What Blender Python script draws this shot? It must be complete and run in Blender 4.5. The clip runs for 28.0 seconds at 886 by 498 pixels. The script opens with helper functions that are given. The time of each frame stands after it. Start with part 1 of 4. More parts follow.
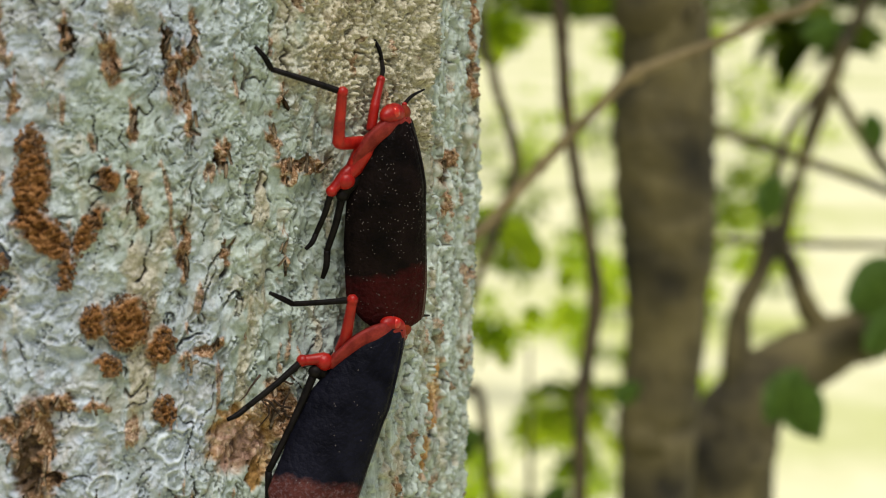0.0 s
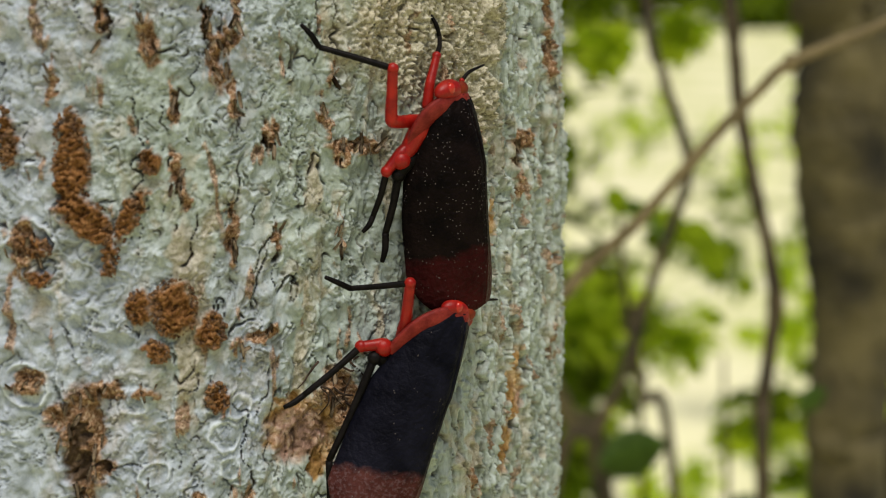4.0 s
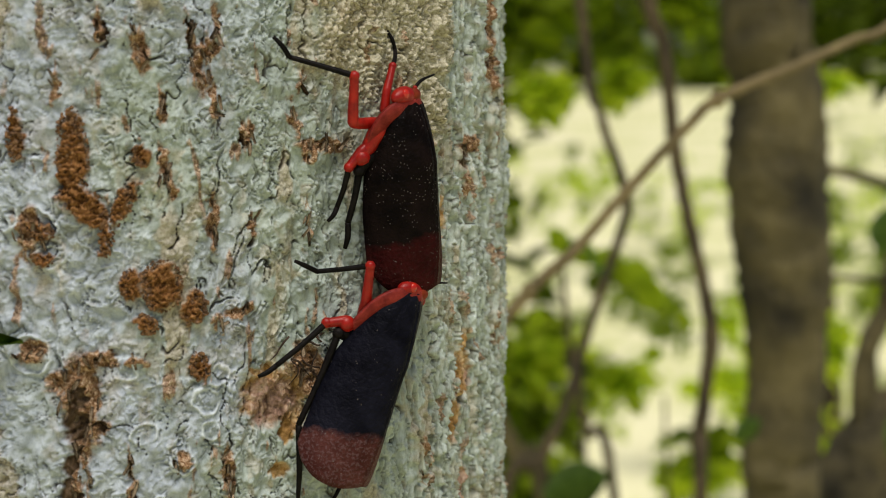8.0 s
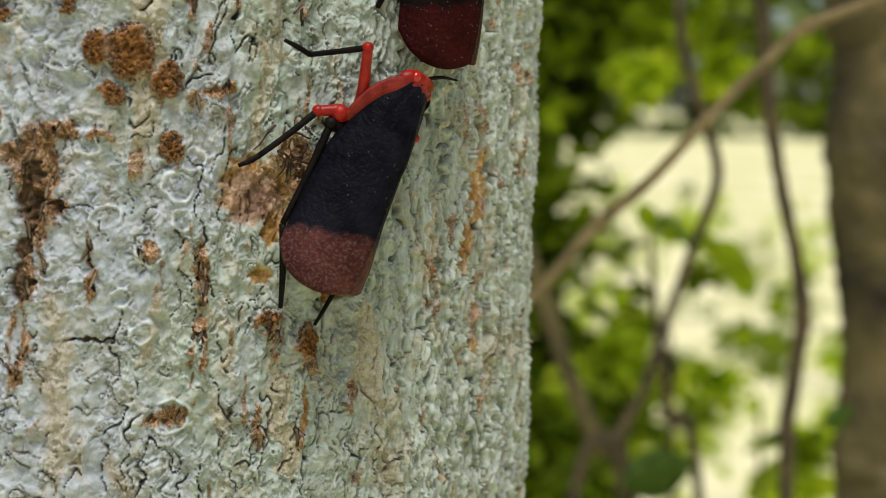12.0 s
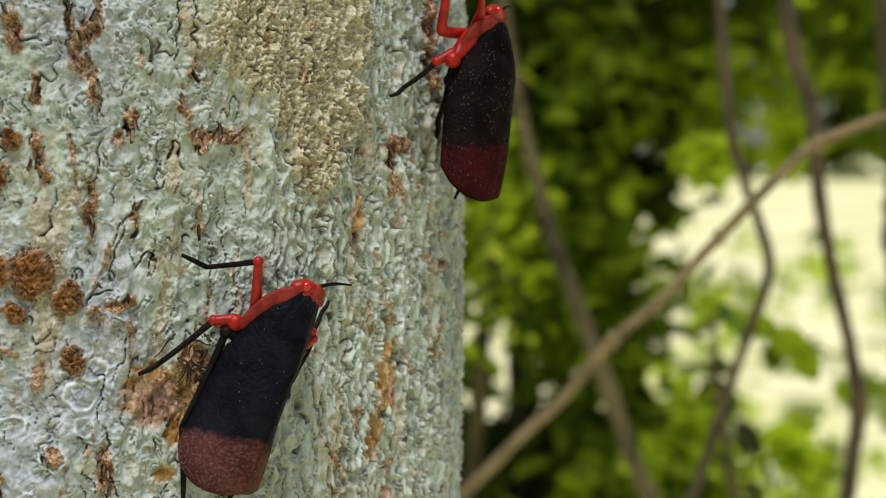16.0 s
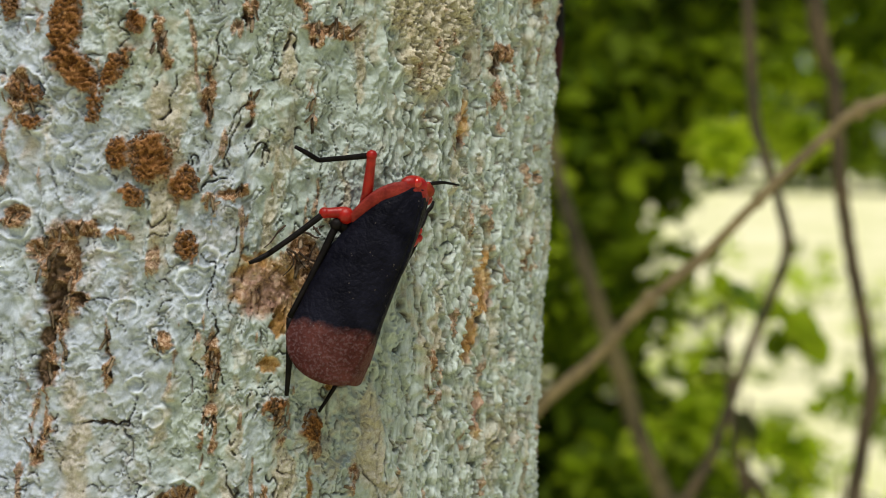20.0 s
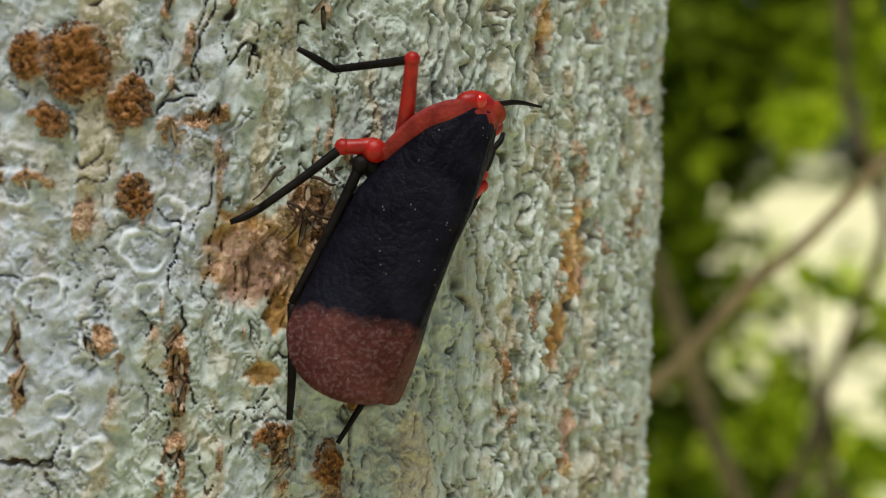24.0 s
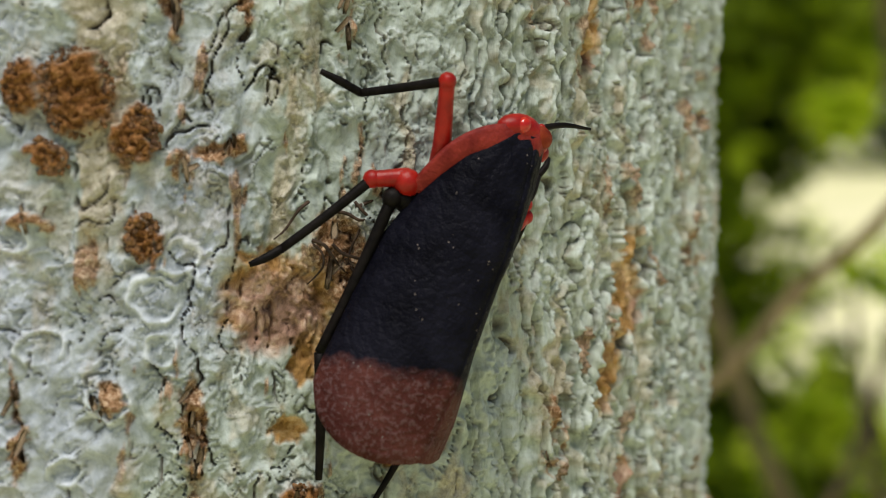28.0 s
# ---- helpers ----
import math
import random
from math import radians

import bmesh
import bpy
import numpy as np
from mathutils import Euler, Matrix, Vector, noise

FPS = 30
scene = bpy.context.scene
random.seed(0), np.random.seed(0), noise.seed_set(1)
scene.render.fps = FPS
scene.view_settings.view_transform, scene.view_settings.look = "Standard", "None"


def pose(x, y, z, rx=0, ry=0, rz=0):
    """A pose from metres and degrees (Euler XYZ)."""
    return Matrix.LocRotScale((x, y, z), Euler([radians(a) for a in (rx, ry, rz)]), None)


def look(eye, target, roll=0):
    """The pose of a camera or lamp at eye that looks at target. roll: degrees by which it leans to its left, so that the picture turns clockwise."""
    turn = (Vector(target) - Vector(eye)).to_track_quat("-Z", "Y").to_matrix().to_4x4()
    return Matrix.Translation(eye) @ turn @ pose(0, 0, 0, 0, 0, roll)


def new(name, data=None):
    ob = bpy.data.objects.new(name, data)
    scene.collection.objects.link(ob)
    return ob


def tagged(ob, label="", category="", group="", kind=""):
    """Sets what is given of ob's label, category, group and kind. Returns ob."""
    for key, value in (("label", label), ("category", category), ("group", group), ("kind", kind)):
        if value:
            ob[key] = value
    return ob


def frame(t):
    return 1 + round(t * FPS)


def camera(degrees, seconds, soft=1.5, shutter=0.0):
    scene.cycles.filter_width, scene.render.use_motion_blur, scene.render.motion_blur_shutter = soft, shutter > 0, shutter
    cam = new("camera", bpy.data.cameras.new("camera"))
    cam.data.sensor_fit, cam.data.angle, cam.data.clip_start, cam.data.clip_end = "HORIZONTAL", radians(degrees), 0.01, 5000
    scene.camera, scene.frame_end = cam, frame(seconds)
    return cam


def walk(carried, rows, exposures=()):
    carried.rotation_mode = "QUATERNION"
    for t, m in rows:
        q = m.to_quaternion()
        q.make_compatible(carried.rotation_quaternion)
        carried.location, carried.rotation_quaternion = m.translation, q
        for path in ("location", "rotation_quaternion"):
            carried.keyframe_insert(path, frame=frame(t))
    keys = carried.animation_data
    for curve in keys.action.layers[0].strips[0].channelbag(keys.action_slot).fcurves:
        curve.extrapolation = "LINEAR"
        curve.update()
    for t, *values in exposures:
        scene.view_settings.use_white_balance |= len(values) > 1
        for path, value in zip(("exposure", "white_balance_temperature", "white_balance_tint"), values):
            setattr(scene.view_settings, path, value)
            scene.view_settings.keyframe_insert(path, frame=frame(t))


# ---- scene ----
cam = camera(28.7, 28.0, soft=1.0)
cam.data.dof.use_dof = True
cam.data.dof.aperture_fstop = 27.0

# seconds, eye, target, roll
PATH = [
    (0.0, (-0.01953, -0.24524, 1.24016), (0.03738, -0.03528, 1.20731), 1.23),
    (0.5, (-0.01002, -0.23903, 1.23938), (0.03467, -0.02733, 1.19953), 0.04),
    (1.0, (-0.00581, -0.23823, 1.23867), (0.03240, -0.02489, 1.20087), -0.16),
    (1.5, (-0.00587, -0.23902, 1.23717), (0.03181, -0.02518, 1.20179), -0.06),
    (2.0, (-0.00544, -0.23870, 1.23519), (0.03150, -0.02430, 1.20249), -0.10),
    (2.5, (-0.00446, -0.23753, 1.23613), (0.03118, -0.02292, 1.20338), -0.03),
    (4.5, (0.00030, -0.24485, 1.23373), (0.02943, -0.02894, 1.20320), -1.06),
    (5.0, (-0.00133, -0.24651, 1.23028), (0.02924, -0.03096, 1.19854), -1.15),
    (5.5, (-0.00290, -0.24847, 1.22958), (0.02954, -0.03305, 1.19888), -1.02),
    (6.0, (-0.00485, -0.25255, 1.22934), (0.03018, -0.03718, 1.20130), -0.94),
    (6.5, (-0.00024, -0.26142, 1.22816), (0.03065, -0.04502, 1.20329), -0.99),
    (7.0, (-0.00256, -0.26748, 1.22713), (0.03125, -0.05126, 1.20461), -0.98),
    (7.5, (-0.00380, -0.26952, 1.22887), (0.03150, -0.05363, 1.20547), -0.95),
    (8.0, (-0.00547, -0.26900, 1.22934), (0.03153, -0.05339, 1.20595), -0.97),
    (8.5, (-0.00388, -0.26992, 1.23039), (0.03164, -0.05414, 1.20630), -0.84),
    (9.0, (-0.00068, -0.26887, 1.22927), (0.03166, -0.05244, 1.20667), -0.75),
    (9.5, (0.00105, -0.26292, 1.22735), (0.03135, -0.04602, 1.20647), -0.25),
    (10.0, (0.00911, -0.25898, 1.22146), (0.03035, -0.04097, 1.20090), -0.31),
    (10.5, (0.01150, -0.25391, 1.20635), (0.03015, -0.03517, 1.19201), -0.65),
    (11.0, (0.01092, -0.24938, 1.20363), (0.03132, -0.03115, 1.18478), 0.23),
    (11.5, (0.01046, -0.24889, 1.19723), (0.03339, -0.03094, 1.17797), 0.69),
    (13.5, (0.02011, -0.25450, 1.19830), (0.04039, -0.03583, 1.18515), 0.36),
    (14.0, (0.02899, -0.25375, 1.21629), (0.04015, -0.03465, 1.19990), -0.08),
    (14.5, (0.03212, -0.25569, 1.23029), (0.04098, -0.03632, 1.21628), 0.10),
    (15.0, (0.03790, -0.25881, 1.22970), (0.04347, -0.03929, 1.21622), -0.39),
    (15.5, (0.03695, -0.26001, 1.22183), (0.04553, -0.04049, 1.21009), -0.33),
    (16.0, (0.03907, -0.26181, 1.21709), (0.04557, -0.04226, 1.20463), -0.36),
    (16.5, (0.02989, -0.26127, 1.21516), (0.04301, -0.04203, 1.20233), 0.16),
    (17.0, (0.02712, -0.26125, 1.21531), (0.04001, -0.04199, 1.20279), 0.86),
    (17.5, (0.02582, -0.26211, 1.21381), (0.03792, -0.04281, 1.20124), 1.34),
    (18.0, (0.02567, -0.26359, 1.20921), (0.03641, -0.04432, 1.19492), 1.55),
    (18.5, (0.02448, -0.26462, 1.20856), (0.03539, -0.04531, 1.19504), 1.82),
    (19.0, (0.01801, -0.26331, 1.20613), (0.03446, -0.04428, 1.19374), 1.99),
    (19.5, (0.02066, -0.26454, 1.20550), (0.03359, -0.04534, 1.19187), 1.81),
    (20.0, (0.02276, -0.26379, 1.20428), (0.03204, -0.04433, 1.19201), 1.60),
    (20.5, (0.02059, -0.25982, 1.20124), (0.02949, -0.04027, 1.19048), 1.25),
    (21.0, (0.01348, -0.25061, 1.20480), (0.02535, -0.03120, 1.19383), 1.46),
    (21.5, (0.01307, -0.23853, 1.20549), (0.01969, -0.01886, 1.19529), 1.34),
    (23.5, (0.02049, -0.19571, 1.19581), (0.01576, 0.02352, 1.17811), 0.81),
    (24.0, (0.02336, -0.19292, 1.19615), (0.02665, 0.02671, 1.18373), 0.99),
    (24.5, (0.02289, -0.18996, 1.19660), (0.02752, 0.02964, 1.18416), 1.07),
    (25.0, (0.02630, -0.18838, 1.19483), (0.02591, 0.03126, 1.18220), 0.56),
    (25.5, (0.02690, -0.18597, 1.19723), (0.02520, 0.03342, 1.18104), 0.19),
    (26.0, (0.01968, -0.18207, 1.21256), (0.01846, 0.03714, 1.19395), 1.73),
    (26.5, (0.01220, -0.17818, 1.21546), (0.01736, 0.04086, 1.19559), 1.40),
    (27.0, (0.02072, -0.18234, 1.20446), (0.02351, 0.03695, 1.18696), -0.41),
    (27.5, (0.02251, -0.17970, 1.20207), (0.02442, 0.03978, 1.18716), -0.09),
    (28.0, (0.02287, -0.17884, 1.19914), (0.02201, 0.04074, 1.18555), -0.01),
]
walk(cam, [(t, look(e, g, r)) for t, e, g, r in PATH], [(0.0, 0.42, 6350, 10), (2.5, 0.36, 6400, 10), (5.0, 0.20, 6550, 10), (11.5, 0.34, 6550, 10), (14.0, 0.48, 6450, 10), (21.5, 0.43, 6400, 10), (24.0, 0.42, 6500, 10), (28.0, 0.38, 6500, 10)])

# ---- light ----
SUN_EL, SUN_AZ = radians(66), radians(-176)      # azimuth from +y towards +x
world = bpy.data.worlds.new("sky")
scene.world = world
world.use_nodes = True
_n = world.node_tree.nodes
_sky = _n.new("ShaderNodeTexSky")
_sky.sky_type = "NISHITA"
_sky.sun_disc = False
_sky.sun_elevation, _sky.sun_rotation = SUN_EL, SUN_AZ
_n["Background"].inputs["Strength"].default_value = 0.05
world.node_tree.links.new(_sky.outputs[0], _n["Background"].inputs["Color"])
sun = new("sun", bpy.data.lights.new("sun", "SUN"))
sun.data.energy, sun.data.angle, sun.data.color = 3.1, radians(28), (1.0, 0.95, 0.87)
_d = Vector((math.sin(SUN_AZ) * math.cos(SUN_EL), math.cos(SUN_AZ) * math.cos(SUN_EL), math.sin(SUN_EL)))
sun.matrix_world = look(_d * 20, (0, 0, 0))

# ---- materials ----
def material(name, rough=0.6, metal=0.0):
    """A fresh node material: its tree, its principled node and a helper that adds a node."""
    m = bpy.data.materials.new(name)
    m.use_nodes = True
    nt = m.node_tree
    b = nt.nodes["Principled BSDF"]
    b.inputs["Roughness"].default_value, b.inputs["Metallic"].default_value = rough, metal
    return m, nt, b


def add(nt, kind, values=(), **settings):
    n = nt.nodes.new(kind)
    for k, v in settings.items():
        setattr(n, k, v)
    for k, v in values:
        if hasattr(v, "is_output"):
            nt.links.new(v, n.inputs[k])
        else:
            n.inputs[k].default_value = v
    return n


def rgb(r, g, b):
    return (r, g, b, 1.0)


def ramp(nt, fac, stops):
    n = nt.nodes.new("ShaderNodeValToRGB")
    e = n.color_ramp.elements
    while len(e) < len(stops):
        e.new(0.5)
    for s, (p, c) in zip(e, stops):
        s.position, s.color = p, c
    nt.links.new(fac, n.inputs[0])
    return n.outputs[0]


def mix(nt, fac, a, b, blend="MIX"):
    n = nt.nodes.new("ShaderNodeMix")
    n.data_type, n.blend_type = "RGBA", blend
    for k, v in ((0, fac), (6, a), (7, b)):
        if hasattr(v, "is_output"):
            nt.links.new(v, n.inputs[k])
        else:
            n.inputs[k].default_value = v
    return n.outputs[2]


def noise_tex(nt, scale, detail=4.0, rough=0.6, vector=None, distort=0.0):
    n = add(nt, "ShaderNodeTexNoise", (("Scale", scale), ("Detail", detail), ("Roughness", rough), ("Distortion", distort)))
    if vector is None:
        vector = nt.nodes.new("ShaderNodeTexCoord").outputs["Object"]
    nt.links.new(vector, n.inputs["Vector"])
    return n.outputs[0]


def bump(nt, b, height, strength, dist):
    n = add(nt, "ShaderNodeBump", (("Strength", strength), ("Distance", dist), ("Height", height)))
    nt.links.new(n.outputs[0], b.inputs["Normal"])


def simple(name, c1, c2, scale, rough=0.6, relief=0.3, dist=0.001, spec=0.5, detail=4.0):
    """Two tones by noise with fine relief: the plain surfaces."""
    m, nt, b = material(name, rough)
    f = noise_tex(nt, scale, detail)
    nt.links.new(ramp(nt, f, ((0.35, rgb(*c1)), (0.65, rgb(*c2)))), b.inputs["Base Color"])
    b.inputs["Specular IOR Level"].default_value = spec
    bump(nt, b, noise_tex(nt, scale * 4, 5), relief, dist)
    return m


def bark_material():
    m, nt, b = material("lichen_bark", 0.92)
    b.inputs["Specular IOR Level"].default_value = 0.1
    co = nt.nodes.new("ShaderNodeTexCoord").outputs["Object"]
    at = lambda k: add(nt, "ShaderNodeAttribute", attribute_name=k).outputs["Fac"]
    big, mid, fine = noise_tex(nt, 40, 5, 0.6, co), noise_tex(nt, 420, 6, 0.7, co, 0.7), noise_tex(nt, 1700, 5, 0.75, co, 1.0)
    long = add(nt, "ShaderNodeMapping", (("Vector", co), ("Scale", (1.0, 1.0, 0.2))))
    vert = noise_tex(nt, 700, 5, 0.7, long.outputs[0], 0.6)
    green = ramp(nt, mid, ((0.28, rgb(0.21, 0.245, 0.205)), (0.45, rgb(0.315, 0.365, 0.325)), (0.64, rgb(0.45, 0.51, 0.47))))
    # bluish bark tones that carry the skylight of the left side
    sky_cool = ramp(nt, mid, ((0.28, rgb(0.225, 0.255, 0.285)), (0.45, rgb(0.345, 0.385, 0.435)), (0.64, rgb(0.50, 0.55, 0.61))))
    col = mix(nt, at("sky_cool"), green, sky_cool)
    col = mix(nt, ramp(nt, big, ((0.50, rgb(0, 0, 0)), (0.68, rgb(0.30, 0.30, 0.30)))), col, rgb(0.46, 0.49, 0.38))
    furrowed = ramp(nt, vert, ((0.33, rgb(0.14, 0.155, 0.11)), (0.47, rgb(0.37, 0.42, 0.36)), (0.64, rgb(0.54, 0.61, 0.56))))
    col = mix(nt, at("side"), col, furrowed)
    col = mix(nt, at("curl"), col, rgb(0.75, 0.81, 0.85))
    col = mix(nt, ramp(nt, fine, ((0.34, rgb(0.40, 0.40, 0.40)), (0.46, rgb(0, 0, 0)))), col, rgb(0.27, 0.30, 0.25))
    # shade beside the lichen curls, put into the colour as dark olive
    col = mix(nt, at("foot_shade"), col, rgb(0.16, 0.16, 0.115))
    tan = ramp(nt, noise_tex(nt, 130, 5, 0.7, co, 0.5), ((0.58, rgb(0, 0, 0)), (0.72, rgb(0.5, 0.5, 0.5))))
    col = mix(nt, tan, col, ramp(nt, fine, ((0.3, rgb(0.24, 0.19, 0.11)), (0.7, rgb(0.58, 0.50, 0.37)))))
    dry = ramp(nt, fine, ((0.32, rgb(0.17, 0.15, 0.09)), (0.48, rgb(0.43, 0.395, 0.28)), (0.66, rgb(0.66, 0.62, 0.49))))
    col = mix(nt, at("dry"), col, dry)
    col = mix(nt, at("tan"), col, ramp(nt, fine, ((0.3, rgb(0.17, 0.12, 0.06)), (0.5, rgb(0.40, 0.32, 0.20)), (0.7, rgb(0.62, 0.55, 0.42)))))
    wood = ramp(nt, fine, ((0.3, rgb(0.045, 0.028, 0.016)), (0.7, rgb(0.18, 0.12, 0.075))))
    col = mix(nt, at("crack"), col, wood)
    flake = ramp(nt, fine, ((0.34, rgb(0.055, 0.028, 0.013)), (0.5, rgb(0.27, 0.15, 0.075)), (0.66, rgb(0.60, 0.47, 0.33))))
    col = mix(nt, at("flake"), col, flake)
    col = mix(nt, at("hole"), col, wood)
    rust = ramp(nt, fine, ((0.34, rgb(0.04, 0.018, 0.006)), (0.5, rgb(0.20, 0.088, 0.028)), (0.68, rgb(0.40, 0.215, 0.09))))
    col = mix(nt, at("rust"), col, rust)
    ochre = ramp(nt, mid, ((0.32, rgb(0.14, 0.070, 0.022)), (0.48, rgb(0.37, 0.215, 0.075)), (0.66, rgb(0.66, 0.49, 0.28))))
    pinkish = ramp(nt, mid, ((0.32, rgb(0.10, 0.055, 0.04)), (0.48, rgb(0.34, 0.215, 0.165)), (0.66, rgb(0.62, 0.47, 0.38))))
    ochre = mix(nt, ramp(nt, noise_tex(nt, 150, 3, 0.5, co), ((0.49, rgb(0, 0, 0)), (0.60, rgb(0.9, 0.9, 0.9)))), ochre, pinkish)
    col = mix(nt, at("ochre"), col, ochre)
    nt.links.new(col, b.inputs["Base Color"])
    h = add(nt, "ShaderNodeMath", ((0, fine), (1, 0.32), (2, mid)), operation="MULTIPLY_ADD").outputs[0]
    bump(nt, b, h, 0.62, 0.0005)
    return m


def wing_material(name, dark1, dark2, tip1, tip2, edge, specks, slant, grains):
    """Dark wing field, dull red tip beyond the cross band, pale waxy specks."""
    m, nt, b = material(name, 0.42)
    b.inputs["Specular IOR Level"].default_value = 0.035
    co = nt.nodes.new("ShaderNodeTexCoord").outputs["Object"]
    xyz = add(nt, "ShaderNodeSeparateXYZ", ((0, co),)).outputs
    out = add(nt, "ShaderNodeMath", ((0, xyz[0]),), operation="ABSOLUTE").outputs[0]
    y = add(nt, "ShaderNodeMath", ((0, out), (1, slant), (2, xyz[1])), operation="MULTIPLY_ADD").outputs[0]
    wav = noise_tex(nt, 700, 3, 0.6, co)
    yy = add(nt, "ShaderNodeMath", ((0, wav), (1, 0.0022), (2, y)), operation="MULTIPLY_ADD").outputs[0]
    f = add(nt, "ShaderNodeMapRange", ((0, yy), (1, edge + 0.0014), (2, edge + 0.0003)), clamp=True).outputs[0]
    grain, fine = noise_tex(nt, 260, 5, 0.6, co), noise_tex(nt, 2600, 3, 0.6, co)
    dark = ramp(nt, grain, ((0.35, rgb(*dark1)), (0.7, rgb(*dark2))))
    tip = ramp(nt, grain, ((0.35, rgb(*tip1)), (0.62, rgb(*tip2))))
    tip = mix(nt, ramp(nt, fine, ((0.50, rgb(0, 0, 0)), (0.62, rgb(grains, grains, grains)))), tip, rgb(0.15, 0.10, 0.105))
    col = mix(nt, f, dark, tip)
    vor = add(nt, "ShaderNodeTexVoronoi", (("Vector", co), ("Scale", 2600.0), ("Randomness", 1.0)))
    spot = add(nt, "ShaderNodeMath", ((0, vor.outputs["Distance"]), (1, 0.17)), operation="LESS_THAN").outputs[0]
    few = add(nt, "ShaderNodeMath", ((0, noise_tex(nt, 420, 3, 0.7, co)), (1, specks)), operation="GREATER_THAN").outputs[0]
    s = add(nt, "ShaderNodeMath", ((0, spot), (1, few)), operation="MULTIPLY").outputs[0]
    col = mix(nt, s, col, rgb(0.13, 0.11, 0.105))
    nt.links.new(col, b.inputs["Base Color"])
    nt.links.new(ramp(nt, fine, ((0.3, rgb(0.34, 0.34, 0.34)), (0.7, rgb(0.58, 0.58, 0.58)))), b.inputs["Roughness"])
    veins = add(nt, "ShaderNodeTexVoronoi", (("Vector", co), ("Scale", 900.0)), feature="DISTANCE_TO_EDGE").outputs[0]
    h = add(nt, "ShaderNodeMath", ((0, fine), (1, veins)), operation="ADD").outputs[0]
    bump(nt, b, h, 0.6, 0.0003)
    return m


def leaf_material(name, c1, c2, glow=0.5):
    m, nt, b = material(name, 0.7)
    b.inputs["Specular IOR Level"].default_value = 0.15
    g = nt.nodes.new("ShaderNodeNewGeometry").outputs["Random Per Island"]
    col = ramp(nt, g, ((0.0, rgb(*c1)), (1.0, rgb(*c2))))
    nt.links.new(col, b.inputs["Base Color"])
    t = add(nt, "ShaderNodeBsdfTranslucent")
    nt.links.new(mix(nt, 1.0, col, rgb(1.9, 2.0, 0.9), "MULTIPLY"), t.inputs["Color"])
    mx = add(nt, "ShaderNodeMixShader", ((0, glow), (1, b.outputs[0]), (2, t.outputs[0])))
    nt.links.new(mx.outputs[0], nt.nodes["Material Output"].inputs["Surface"])
    return m


M_BARK = bark_material()
M_CRUMB = simple("rust_crumbs", (0.055, 0.024, 0.009), (0.26, 0.135, 0.056), 1300, 0.9, 0.5, 0.0004)
M_FIBRE = simple("dark_fibre", (0.02, 0.012, 0.008), (0.07, 0.045, 0.03), 900, 0.8, 0.3, 0.0002, 0.2)
M_CHIP = simple("bark_chip", (0.10, 0.052, 0.025), (0.46, 0.36, 0.24), 600, 0.85, 0.5, 0.0004)
M_RED = simple("red_cuticle", (0.19, 0.004, 0.0025), (0.33, 0.011, 0.005), 500, 0.40, 0.3, 0.0002, 0.25)
M_PINK = simple("pale_red_cuticle", (0.13, 0.007, 0.005), (0.23, 0.022, 0.015), 900, 0.55, 0.5, 0.0003, 0.2)
M_SNOUT = simple("brown_red_cuticle", (0.11, 0.012, 0.005), (0.20, 0.028, 0.009), 900, 0.6, 0.2, 0.0002, 0.12)
M_EYE = simple("red_eye", (0.34, 0.010, 0.005), (0.48, 0.022, 0.008), 900, 0.12, 0.05, 0.0001)
M_BLACK = simple("black_cuticle", (0.003, 0.0025, 0.0025), (0.009, 0.007, 0.0065), 900, 0.5, 0.3, 0.0002, 0.07)
M_BELLY = simple("dark_belly", (0.03, 0.008, 0.006), (0.09, 0.02, 0.015), 700, 0.5, 0.3, 0.0003)
M_WING_BLUE = wing_material("blue_black_wing", (0.002, 0.002, 0.004), (0.008, 0.008, 0.014), (0.042, 0.012, 0.010), (0.080, 0.027, 0.023), -0.0060, 0.60, 0.3, 0.34)
M_WING_BROWN = wing_material("brown_black_wing", (0.0015, 0.001, 0.001), (0.008, 0.0045, 0.004), (0.017, 0.0022, 0.0022), (0.034, 0.0042, 0.0042), -0.0056, 0.52, 0.35, 0.03)
M_TWIG = simple("tan_twig", (0.12, 0.088, 0.035), (0.24, 0.18, 0.08), 120, 0.8, 0.6, 0.001)
M_STEM = simple("brown_stem", (0.030, 0.021, 0.008), (0.095, 0.066, 0.028), 60, 0.85, 0.8, 0.002)
M_TREE = simple("dark_tree_bark", (0.014, 0.011, 0.004), (0.135, 0.108, 0.042), 26, 0.9, 0.9, 0.006)
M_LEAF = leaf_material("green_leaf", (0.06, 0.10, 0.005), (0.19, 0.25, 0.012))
# shaded and sunlit copies of the leaf: the light is put into the colour
M_LEAF_SHADED = leaf_material("shaded_leaf", (0.022, 0.038, 0.003), (0.085, 0.118, 0.007), 0.35)
M_LEAF_SUNLIT = leaf_material("sunlit_leaf", (0.24, 0.32, 0.012), (0.46, 0.52, 0.05), 0.55)


def ground_material():
    m, nt, b = material("dry_ground", 0.95)
    co = nt.nodes.new("ShaderNodeTexCoord").outputs["Object"]
    big, fine = noise_tex(nt, 0.55, 5, 0.6, co), noise_tex(nt, 14, 6, 0.7, co)
    dry = ramp(nt, fine, ((0.3, rgb(0.76, 0.71, 0.42)), (0.7, rgb(0.86, 0.82, 0.52))))
    grass = ramp(nt, fine, ((0.3, rgb(0.42, 0.45, 0.11)), (0.7, rgb(0.54, 0.57, 0.18))))
    nt.links.new(mix(nt, ramp(nt, big, ((0.48, rgb(0, 0, 0)), (0.66, rgb(1, 1, 1)))), dry, grass), b.inputs["Base Color"])
    bump(nt, b, fine, 0.15, 0.02)
    return m


